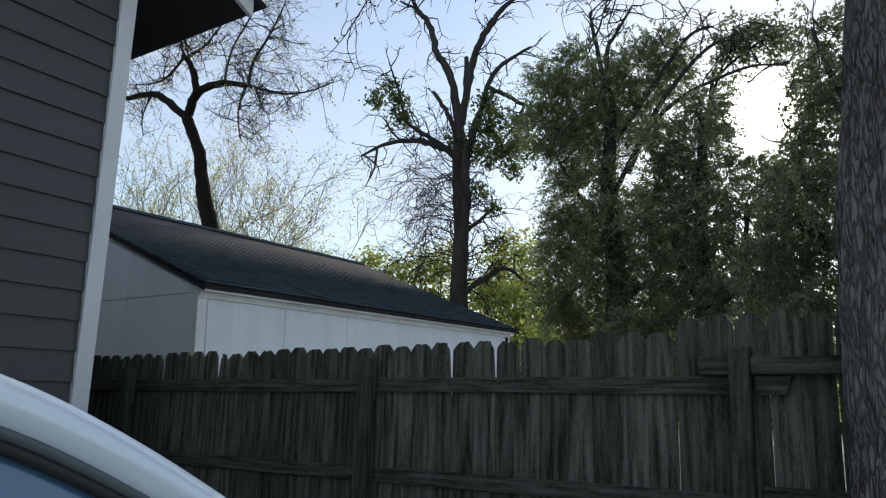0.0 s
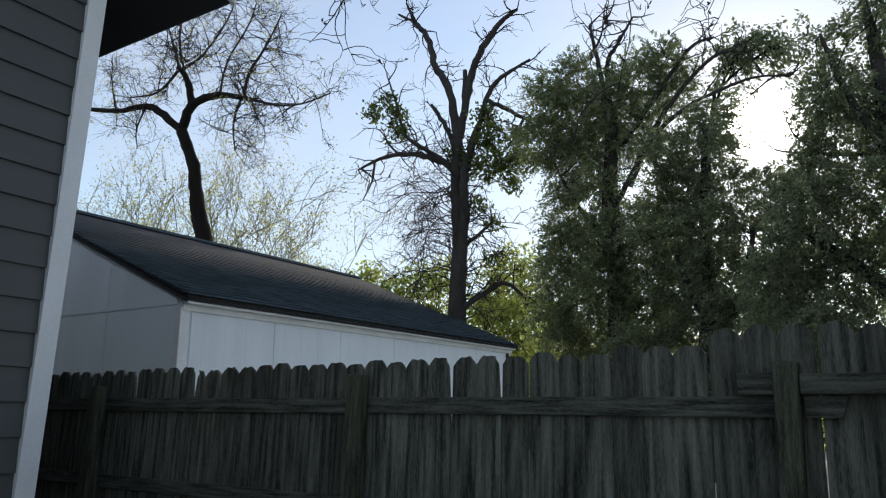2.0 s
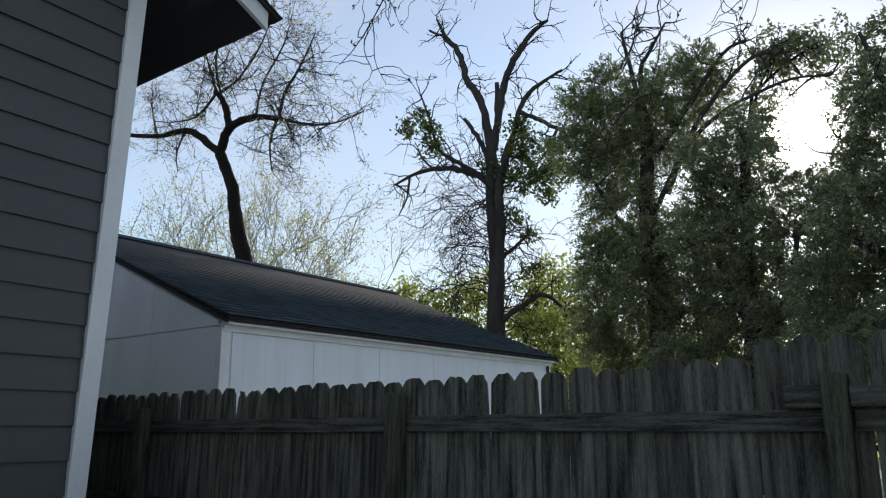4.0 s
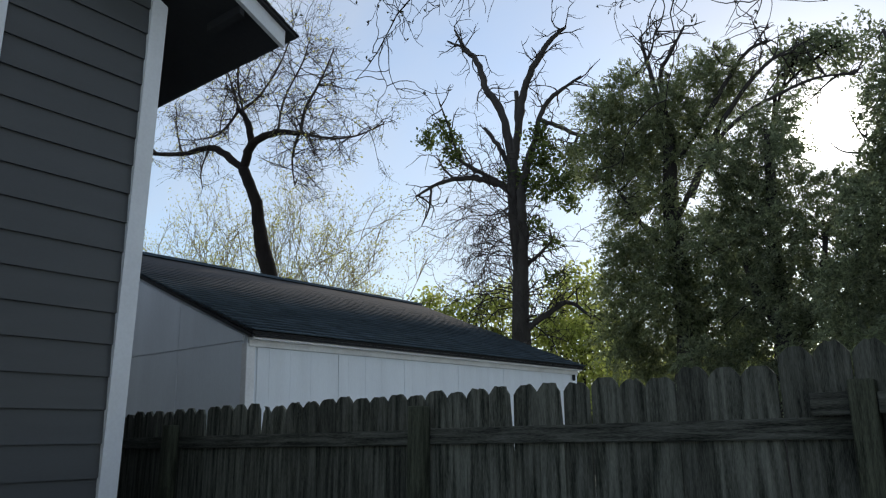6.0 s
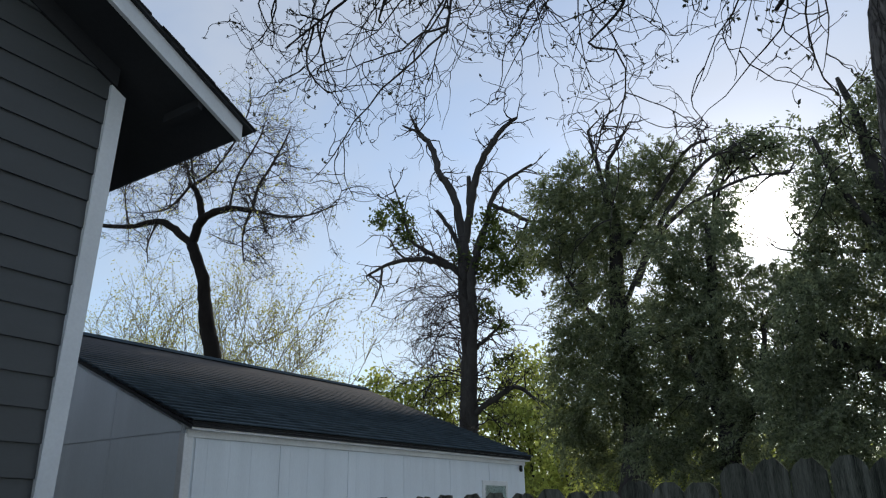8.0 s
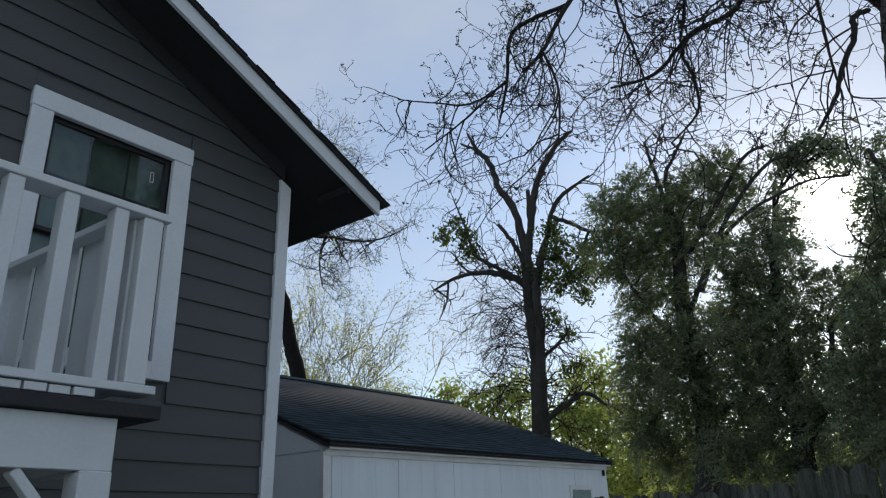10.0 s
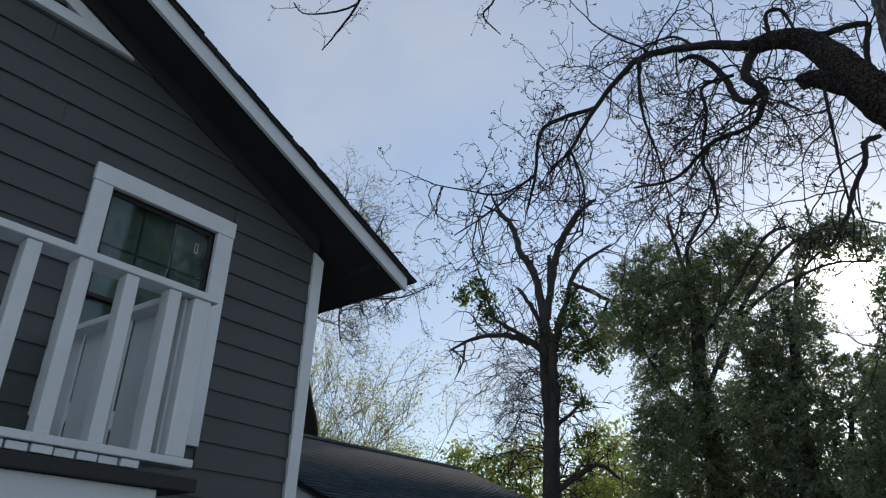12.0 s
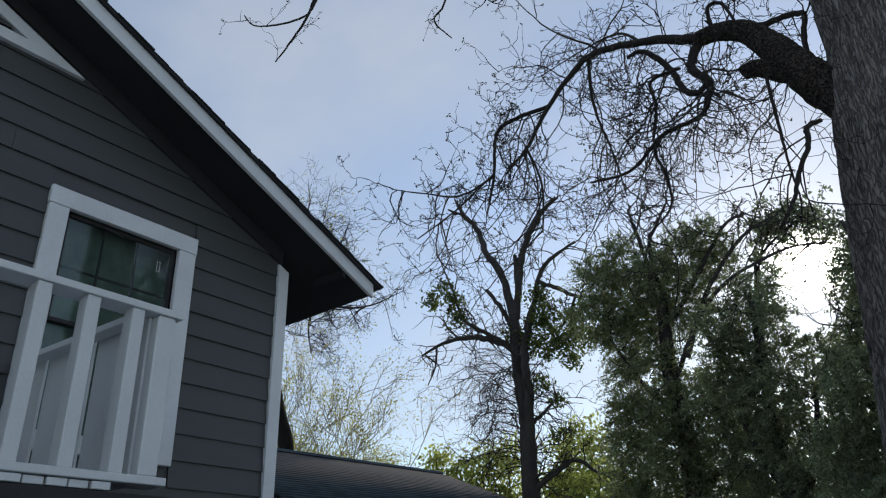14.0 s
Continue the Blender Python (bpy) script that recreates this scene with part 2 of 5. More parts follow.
def prism(points, axis, a, b, bm=None):
    """A polygon given in the two other axes, drawn out along one axis from a to b."""
    bm = bm or bmesh.new()

    def place(p, q, w):
        return {"x": (w, p, q), "y": (p, w, q), "z": (p, q, w)}[axis]
    low = [bm.verts.new(place(p, q, a)) for p, q in points]
    high = [bm.verts.new(place(p, q, b)) for p, q in points]
    bm.faces.new(low)
    bm.faces.new(high[::-1])
    for i in range(len(points)):
        j = (i + 1) % len(points)
        bm.faces.new((low[i], high[i], high[j], low[j]))
    return bm


def beam(p, q, w, d, bevel=0.004):
    """A bar of section w by d from p to q."""
    p, q = Vector(p), Vector(q)
    turn = (q - p).to_track_quat("Z", "Y").to_matrix().to_4x4()
    return box(-w / 2, w / 2, -d / 2, d / 2, 0, (q - p).length, bevel, Matrix.Translation(p) @ turn)


# ---- trees: tubes, twigs, leaves ----
class Wood:
    """Gathers tubes of wood, then makes one mesh of them."""

    def __init__(self, finest=0.0034):
        self.v, self.f, self.tips, self.finest = [], [], [], finest

    def tube(self, pts, radii, sides=5):
        pts = [Vector(p) for p in pts]
        base = len(self.v)
        side = None
        for i, p in enumerate(pts):
            d = (pts[min(i + 1, len(pts) - 1)] - pts[max(i - 1, 0)])
            d = d.normalized() if d.length > 1e-6 else Vector((0, 0, 1))
            if side is None:
                side = d.orthogonal().normalized()
            side = (side - d * side.dot(d))
            side = side.normalized() if side.length > 1e-6 else d.orthogonal().normalized()
            up = d.cross(side)
            for k in range(sides):
                a = 2 * math.pi * k / sides
                self.v.append(tuple(p + (side * math.cos(a) + up * math.sin(a)) * radii[i]))
        for i in range(len(pts) - 1):
            for k in range(sides):
                a, b = base + i * sides + k, base + i * sides + (k + 1) % sides
                self.f.append((a, b, b + sides, a + sides))
        end = base + (len(pts) - 1) * sides
        self.f.append(tuple(range(end, end + sides)))
        return pts

    def limb(self, knots, rng, sides=7, per=5, rough=0.15, swell=0.075):
        """A limb through knots (x, y, z, radius), smoothed and a little crooked."""
        k = [Vector(q[:3]) for q in knots]
        r = [q[3] for q in knots]
        pts, radii = [], []
        for i in range(len(k) - 1):
            p0, p1, p2, p3 = k[max(i - 1, 0)], k[i], k[i + 1], k[min(i + 2, len(k) - 1)]
            for s in range(per):
                t = s / per
                q = 0.5 * ((2 * p1) + (p2 - p0) * t + (2 * p0 - 5 * p1 + 4 * p2 - p3) * t * t + (3 * p1 - p0 - 3 * p2 + p3) * t ** 3)
                rr = r[i] + (r[i + 1] - r[i]) * t
                q += Vector((rng.uniform(-1, 1), rng.uniform(-1, 1), rng.uniform(-1, 1))) * rr * rough
                pts.append(q)
                radii.append(rr * rng.uniform(1 - swell, 1 + swell))
        pts.append(k[-1])
        radii.append(r[-1])
        self.tube(pts, radii, sides)
        return pts, radii

    def sprout(self, p, d, length, r, level, rng, droop=0.0, spread=0.8, kids=4, crook=0.25, shrink=0.62, sides=4, segs=5):
        """A crooked shoot with side shoots."""
        d = Vector(d).normalized()
        pts, radii = [Vector(p)], [r]
        for i in range(segs):
            d = (d + Vector((rng.gauss(0, crook), rng.gauss(0, crook), rng.gauss(0, crook) - droop))).normalized()
            pts.append(pts[-1] + d * length / segs)
            radii.append(max(self.finest * 0.6, r * (1 - 0.7 * (i + 1) / segs)))
        self.tube(pts, radii, sides)
        if level == 0:
            self.tips.append((pts[-1], d))
            return
        for j in range(kids):
            t = rng.uniform(0.25, 1.0)
            i = min(int(t * segs), segs - 1)
            q = pts[i].lerp(pts[i + 1], t * segs - i)
            axis = (pts[i + 1] - pts[i]).normalized()
            side = axis.cross(Vector((rng.gauss(0, 1), rng.gauss(0, 1), rng.gauss(0, 1)))).normalized()
            way = axis * (1 - 0.5 * spread) + side * spread
            self.sprout(q, way, length * shrink * rng.uniform(0.6, 1.2), max(r * 0.58, self.finest), level - 1, rng, droop, spread, kids, crook, shrink, max(3, sides - 1), segs)

    def mesh(self, name, mat, parent, label=""):
        return raw_part(name, self.v, self.f, mat, parent, label, smooth=True)


def leaves_at(points, per, size, reach, seed, stretch=1.7, hang=0.25):
    """Many single leaves round the points: an array of corners, four to a leaf."""
    g = np.random.default_rng(seed)
    pts = np.repeat(np.asarray(points, float), per, axis=0)
    n = len(pts)
    pts = pts + g.normal(0, reach, (n, 3)) * [1, 1, 0.8]
    along = g.normal(0, 1, (n, 3))
    along[:, 2] -= hang
    along /= np.linalg.norm(along, axis=1, keepdims=True)
    side = np.cross(along, g.normal(0, 1, (n, 3)))
    side /= np.linalg.norm(side, axis=1, keepdims=True) + 1e-9
    s = size * g.uniform(0.6, 1.4, (n, 1))
    a = pts
    b = pts + along * s * 0.55 * stretch / 1.7 + side * s * 0.4
    c = pts + along * s * stretch / 1.7 * 1.2
    d = pts + along * s * 0.55 * stretch / 1.7 - side * s * 0.4
    v = np.stack([a, b, c, d], 1).reshape(-1, 3)
    f = np.arange(4 * n).reshape(-1, 4)
    return v, f


def leaf_part(name, v, f, mat, parent, label=""):
    return raw_part(name, v.tolist(), f.tolist(), mat, parent, label)


def clump_points(clumps, density, seed, shell=0.35, flat=0.85):
    """Sprig places inside round clumps (x, y, z, radius), thicker towards the outside."""
    g = np.random.default_rng(seed)
    out = []
    for x, y, z, r in clumps:
        n = max(6, int(density * r ** 2))
        d = g.normal(0, 1, (n, 3))
        d /= np.linalg.norm(d, axis=1, keepdims=True)
        rad = r * (shell + (1.12 - shell) * g.uniform(0, 1, (n, 1)) ** 0.6)
        out.append(np.array([x, y, z]) + d * rad * [1, 1, flat])
    return np.concatenate(out)


def sprays(lobes, density, seed, leaves=18, length=0.7, size=0.13, lift=0.35, droop=0.5, thin=0.34):
    """Feathery sprays of narrow leaves on the round lobes of a crown (x, y, z, radius)."""
    g = np.random.default_rng(seed)
    base, way = [], []
    for x, y, z, r in lobes:
        n = max(8, int(density * r ** 2))
        d = g.normal(0, 1, (n, 3))
        d /= np.linalg.norm(d, axis=1, keepdims=True)
        knob = 1 + 0.28 * np.sin(d[:, :1] * 5 + x * 3) * np.sin(d[:, 2:] * 6 + z * 2)
        base.append(np.array([x, y, z]) + d * r * knob * (0.1 + 0.82 * g.uniform(0, 1, (n, 1)) ** 0.5) * [1, 1, 0.95])
        way.append(d * 0.8 + [0, 0, lift] + g.normal(0, 0.45, (n, 3)))
    base, way = np.concatenate(base), np.concatenate(way)
    way /= np.linalg.norm(way, axis=1, keepdims=True)
    n = len(base)
    long = length * g.uniform(0.45, 1.25, (n, 1, 1))
    t = (np.arange(leaves)[None, :, None] + g.uniform(0, 1, (n, leaves, 1))) / leaves
    p = base[:, None] + way[:, None] * long * t - np.array([0, 0, 1]) * (droop * long * t ** 2)
    along = way[:, None] + g.normal(0, 0.6, (n, leaves, 3)) - np.array([0, 0, 1]) * (droop * 1.5 * t)
    along /= np.linalg.norm(along, axis=2, keepdims=True)
    side = np.cross(along, g.normal(0, 1, (n, leaves, 3)))
    side /= np.linalg.norm(side, axis=2, keepdims=True) + 1e-9
    p = p + g.normal(0, 0.03, p.shape)
    s = size * g.uniform(0.6, 1.35, (n, leaves, 1))
    v = np.stack([p, p + along * s * 0.45 + side * s * thin * 0.5, p + along * s, p + along * s * 0.45 - side * s * thin * 0.5], 2).reshape(-1, 3)
    return v, np.arange(len(v)).reshape(-1, 4)


def piece(name, me, parent, at, turn=(0, 0, 0), scale=(1, 1, 1)):
    """One more object on a shared mesh, at a place in the world, under a parent that is only moved."""
    ob = new(name, me)
    ob.parent = parent
    top, shift = parent, Vector((0, 0, 0))
    while top:
        shift += top.location
        top = top.parent
    ob.location, ob.rotation_euler, ob.scale = Vector(at) - shift, turn, scale
    return ob


def mesh_of(name, bm, mat):
    me = bpy.data.meshes.new(name)
    bmesh.ops.recalc_face_normals(bm, faces=bm.faces)
    bm.to_mesh(me)
    bm.free()
    me.materials.append(mat)
    return me


# ---- ground ----
def build_ground():
    bm = bmesh.new()
    bmesh.ops.create_grid(bm, x_segments=60, y_segments=60, size=1.0)
    for v in bm.verts:
        v.co.x, v.co.y = [math.copysign(abs(c) ** 3, c) * 1500 for c in (v.co.x, v.co.y)]
        far = max(0.0, math.hypot(v.co.x, v.co.y) - 12)
        v.co.z = noise.noise(v.co * 0.05) * min(0.4, far * 0.02)
    ob = part("ground", bm, GROUND)
    tagged(ob, "unseen yard ground, made pale to bounce light", "ground", kind="structure")


build_ground()

# ---- the grey house ----
WALL_X, WALL_BACK, CORNER_Y, RIDGE_Y, SOUTH_Y, BACK_X = -4.46, -4.62, 3.69, -0.1, -3.94, -13.5
PITCH = 0.445
EAVE_X = -4.0
LAP = 0.193


def soffit_z(y):
    return 4.37 + PITCH * (4.44 - (y if y > RIDGE_Y else 2 * RIDGE_Y - y))


house = thing("house", "grey lap-sided gabled house with white trim", "house", (WALL_X, RIDGE_Y, 0))


def build_house():
    w0, w1, wz0, wz1 = 1.66, 2.70, 2.72, 4.40
    top = lambda y: soffit_z(y) - 0.02
    bm = prism([(SOUTH_Y, 0), (w0, 0), (w0, top(w0)), (RIDGE_Y, top(RIDGE_Y)), (SOUTH_Y, top(SOUTH_Y))], "x", WALL_BACK, WALL_X)
    prism([(w0, 0), (w1, 0), (w1, wz0), (w0, wz0)], "x", WALL_BACK, WALL_X, bm)
    prism([(w0, wz1), (w1, wz1), (w1, top(w1)), (w0, top(w0))], "x", WALL_BACK, WALL_X, bm)
    prism([(w1, 0), (CORNER_Y, 0), (CORNER_Y, top(CORNER_Y)), (w1, top(w1))], "x", WALL_BACK, WALL_X, bm)
    part("gable_wall", bm, SIDING, house)
    zt = top(CORNER_Y)
    part("side_wall", box(BACK_X, WALL_BACK, CORNER_Y - 0.16, CORNER_Y, 0, zt, 0), SIDING, house)
    part("side_wall", box(BACK_X, WALL_BACK, SOUTH_Y, SOUTH_Y + 0.16, 0, zt, 0), SIDING, house)
    part("back_wall", prism([(SOUTH_Y, 0), (CORNER_Y, 0), (CORNER_Y, zt), (RIDGE_Y, top(RIDGE_Y)), (SOUTH_Y, zt)], "x", BACK_X - 0.16, BACK_X), SIDING, house)
    part("inner_wall", box(-8.0, -7.9, SOUTH_Y + 0.16, CORNER_Y - 0.16, 0, zt, 0), INTERIOR, house)
    part("upper_floor", box(BACK_X, WALL_BACK, SOUTH_Y + 0.16, CORNER_Y - 0.16, 2.3, 2.45, 0), INTERIOR, house)
    # roof: dark boards below, shingles above, white rake boards
    for sgn in (1, -1):
        far = 4.44 if sgn > 0 else 2 * RIDGE_Y - 4.44
        lo, hi = soffit_z(far), soffit_z(RIDGE_Y)
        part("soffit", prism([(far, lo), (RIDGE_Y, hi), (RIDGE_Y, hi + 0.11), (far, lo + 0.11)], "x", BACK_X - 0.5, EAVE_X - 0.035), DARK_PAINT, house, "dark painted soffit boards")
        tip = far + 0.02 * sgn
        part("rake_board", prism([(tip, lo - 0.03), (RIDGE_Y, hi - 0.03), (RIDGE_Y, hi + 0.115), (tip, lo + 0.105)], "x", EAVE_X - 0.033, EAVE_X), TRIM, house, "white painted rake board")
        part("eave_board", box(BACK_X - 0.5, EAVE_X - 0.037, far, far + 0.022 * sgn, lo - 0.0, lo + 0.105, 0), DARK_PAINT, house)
        edge = far + 0.1 * sgn
        zl = lo + 0.115 - PITCH * 0.1
        part("roof", prism([(edge, zl), (RIDGE_Y, hi + 0.117), (RIDGE_Y, hi + 0.14), (edge, zl + 0.023)], "x", BACK_X - 0.52, EAVE_X + 0.03), HOUSE_SHINGLE, house, "black asphalt shingle roof")
    # lookouts under the overhang
    for y in (4.1,):
        z = soffit_z(y)
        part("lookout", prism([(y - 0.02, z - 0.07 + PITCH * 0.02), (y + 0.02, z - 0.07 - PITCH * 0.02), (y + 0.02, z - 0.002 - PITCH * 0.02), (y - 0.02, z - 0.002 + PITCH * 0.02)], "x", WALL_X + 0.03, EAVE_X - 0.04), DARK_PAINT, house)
    # dark strip along the wall top: soffit shade put in as a board
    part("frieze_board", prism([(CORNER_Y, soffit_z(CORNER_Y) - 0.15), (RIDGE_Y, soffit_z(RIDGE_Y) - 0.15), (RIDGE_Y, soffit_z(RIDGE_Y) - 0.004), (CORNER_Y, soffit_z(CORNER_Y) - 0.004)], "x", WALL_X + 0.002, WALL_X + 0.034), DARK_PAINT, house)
    # corner board
    part("corner_board", prism([(3.585, 0.1), (3.697, 0.1), (3.757, 4.49), (3.643, 4.545)], "x", WALL_X - 0.01, WALL_X + 0.045), TRIM, house, "white painted corner board")
    part("corner_board", box(WALL_X - 0.11, WALL_X - 0.012, CORNER_Y + 0.002, CORNER_Y + 0.022, 0.1, 4.5), TRIM, house, "white painted corner board")


build_house()


def build_house_roof_edge():
    """Shingle courses along the rake, each stepping a little over the edge."""
    rng = random.Random(5)
    bm = bmesh.new()
    y = 4.56
    while y > RIDGE_Y + 0.1:
        z = soffit_z(4.44) + 0.11 + PITCH * (4.44 - y) + 0.03
        out = rng.uniform(0.03, 0.05)
        prism([(y, z), (y - 0.19, z + PITCH * 0.19 - 0.004), (y - 0.19, z + PITCH * 0.19 + 0.004), (y, z + 0.012)], "x", EAVE_X - 0.6, EAVE_X + out, bm)
        y -= 0.14
    part("shingle_edge", bm, HOUSE_SHINGLE, house)


build_house_roof_edge()

# ---- the gable vent ----
def build_gable_vent():
    vent = thing("gable_vent", "white framed triangular louvred gable vent on grey siding", "vent", (WALL_X, RIDGE_Y, 5.4))
    half, base, w = 1.72, 5.42, 0.09
    apex = base + half * PITCH
    for sgn in (1, -1):
        a, b = RIDGE_Y + sgn * half, RIDGE_Y
        part("vent_rail", prism([(a, base), (a - sgn * 0.24, base), (b, apex - 0.11), (b, apex)], "x", WALL_X + 0.02, WALL_X + 0.06), TRIM, vent)
    part("vent_sill", box(WALL_X + 0.02, WALL_X + 0.066, RIDGE_Y - half + 0.2, RIDGE_Y + half - 0.2, base - 0.003, base + w, 0.003), TRIM, vent)
    for i in range(6):
        z = base + w + 0.03 + i * 0.085
        reach = (apex - 0.13 - z) / PITCH
        if reach > 0.1:
            part("slat", prism([(WALL_X + 0.022, z + 0.055), (WALL_X + 0.026, z + 0.065), (WALL_X + 0.054, z + 0.012), (WALL_X + 0.05, z)], "y", RIDGE_Y - reach, RIDGE_Y + reach), SIDING, vent)


build_gable_vent()


# ---- upper window ----
def build_window():
    win = thing("window_1", "white trimmed sash window with gridded dark panes", "window", (WALL_X, 2.19, 2.65), kind="structure")
    x0, x1 = WALL_X + 0.004, WALL_X + 0.05
    part("window_trim", box(x0, x1, 1.572, 1.715, 2.64, 4.322), TRIM, win)
    part("window_trim", box(x0, x1, 2.617, 2.768, 2.64, 4.322), TRIM, win)
    part("window_head", box(x0, x1 + 0.003, 1.566, 2.774, 4.324, 4.465), TRIM, win)
    part("window_sill", box(x0, x1 + 0.02, 1.717, 2.615, 2.64, 2.76), TRIM, win)
    # sashes
    for z0, z1, xs in ((3.50, 4.323, -0.04), (2.762, 3.53, -0.075)):
        xa, xb = WALL_X + xs, WALL_X + xs + 0.032
        sash = part("window_sash", box(xa, xb, 1.717, 1.75, z0, z1, 0.002), BLACK_WOOD, win, "dark window sash")
        part("sash_stile", box(xa, xb, 2.582, 2.615, z0, z1, 0.002), BLACK_WOOD, sash)
        part("sash_rail", box(xa, xb, 1.752, 2.58, z1 - 0.03, z1, 0.002), BLACK_WOOD, sash)
        part("sash_rail", box(xa, xb, 1.752, 2.58, z0, z0 + 0.03, 0.002), BLACK_WOOD, sash)
        pane = part("pane", box(xa + 0.012, xa + 0.018, 1.752, 2.58, z0 + 0.032, z1 - 0.032, 0), GLASS, win, "glass pane reflecting trees")
        pane.visible_shadow = False
        for i in (1, 2):
            y = 1.752 + 0.828 * i / 3
            part("muntin", box(xa + 0.001, xa + 0.009, y - 0.009, y + 0.009, z0 + 0.032, z1 - 0.032, 0), BLACK_WOOD, win)
        part("muntin", box(xa + 0.0, xa + 0.008, 1.752, 2.58, (z0 + z1) / 2 - 0.009, (z0 + z1) / 2 + 0.009, 0), BLACK_WOOD, win)
    # added sheet behind the panes, coloured like the trees they reflect
    part("window_shade", box(WALL_X - 0.13, WALL_X - 0.122, 1.70, 2.68, 2.74, 4.39, 0), PANE_TONE, win, "added green-grey sheet giving the glass its reflected tree tone")
    bm = bmesh.new()
    for a, b, c, d in ((2.475, 2.505, 4.105, 4.11), (2.475, 2.505, 4.185, 4.19), (2.475, 2.48, 4.11, 4.185), (2.5, 2.505, 4.11, 4.185)):
        add_box(bm, WALL_X - 0.0205, WALL_X - 0.0195, a, b, c, d, 0)
    part("sticker", bm, STICKER, win, "small white outlined sticker on the glass")


build_window()


# ---- balcony over the porch ----
def build_balcony():
    bal = thing("balcony", "white painted wooden balcony with plank balusters on a porch", "balcony", (-3.8, 0, 0))
    fx, y0, y1 = -3.12, -2.05, 1.85
    part("top_rail", box(fx - 0.11, fx + 0.045, y0, y1 + 0.03, 3.165, 3.205), WHITE, bal)
    part("side_rail", beam((WALL_X + 0.05, 1.60, 3.14), (fx - 0.112, 1.66, 3.14), 0.09, 0.04), WHITE, bal)
    part("bottom_rail", box(fx - 0.11, fx + 0.055, y0, y1 + 0.035, 2.265, 2.305), WHITE, bal)
    part("bottom_rail", box(WALL_X + 0.03, fx - 0.112, 1.63, 1.76, 2.265, 2.303), WHITE, bal)
    upright = mesh_of("baluster", box(-0.043, 0.043, -0.036, 0.036, 2.307, 3.163), WHITE)
    y = 1.615
    while y > y0:
        piece("baluster", upright, bal, (fx - 0.01, y, 0), (0, 0, radians(random.uniform(-1.5, 1.5))))
        y -= 0.25
    part("corner_post", box(fx - 0.06, fx + 0.035, y1 - 0.115, y1 - 0.008, 2.307, 3.163, 0.009), WHITE, bal)
    board = mesh_of("baluster_board", box(-0.108, 0.108, -0.009, 0.009, 2.307, 3.163, 0.003), WHITE)
    for i in range(4):
        piece("baluster_board", board, bal, (-3.262 - 0.265 * i, 1.722 - 0.009 * i, 0), (0, 0, radians(2)))
    part("baluster_board", box(WALL_X + 0.04, -4.2, 1.674, 1.692, 2.307, 3.163, 0.003), WHITE, bal)
    plank = mesh_of("deck_board", box(WALL_X + 0.025, fx + 0.045, -0.047, 0.047, 2.222, 2.258, 0.003), WHITE)
    y = y0 + 0.06
    while y < 1.62:
        piece("deck_board", plank, bal, (random.uniform(-0.008, 0.008), y, 0))
        y += 0.104
    part("deck_beam", box(fx - 0.1, fx + 0.05, y0, 1.93, 2.15, 2.216), BLACK_WOOD, bal, "blackened deck edge beam")
    part("deck_beam", box(WALL_X + 0.03, fx - 0.102, 1.80, 1.93, 2.15, 2.216), BLACK_WOOD, bal, "blackened deck edge beam")
    part("porch_beam", box(fx - 0.1, fx + 0.0, y0, 1.745, 1.91, 2.146), WHITE, bal)
    part("porch_beam", box(WALL_X + 0.03, fx - 0.102, 1.62, 1.745, 1.91, 2.146), WHITE, bal)
    for y in (1.665, y0 + 0.08):
        part("porch_post", box(fx - 0.12, fx + 0.02, y - 0.075, y + 0.075, 0, 1.908, 0.006), WHITE, bal)
        s = -1 if y > 0 else 1
        part("knee_brace", beam((fx - 0.05, y + s * 0.33, 1.905), (fx - 0.05, y + s * 0.06, 1.6), 0.07, 0.045), WHITE, bal)


build_balcony()


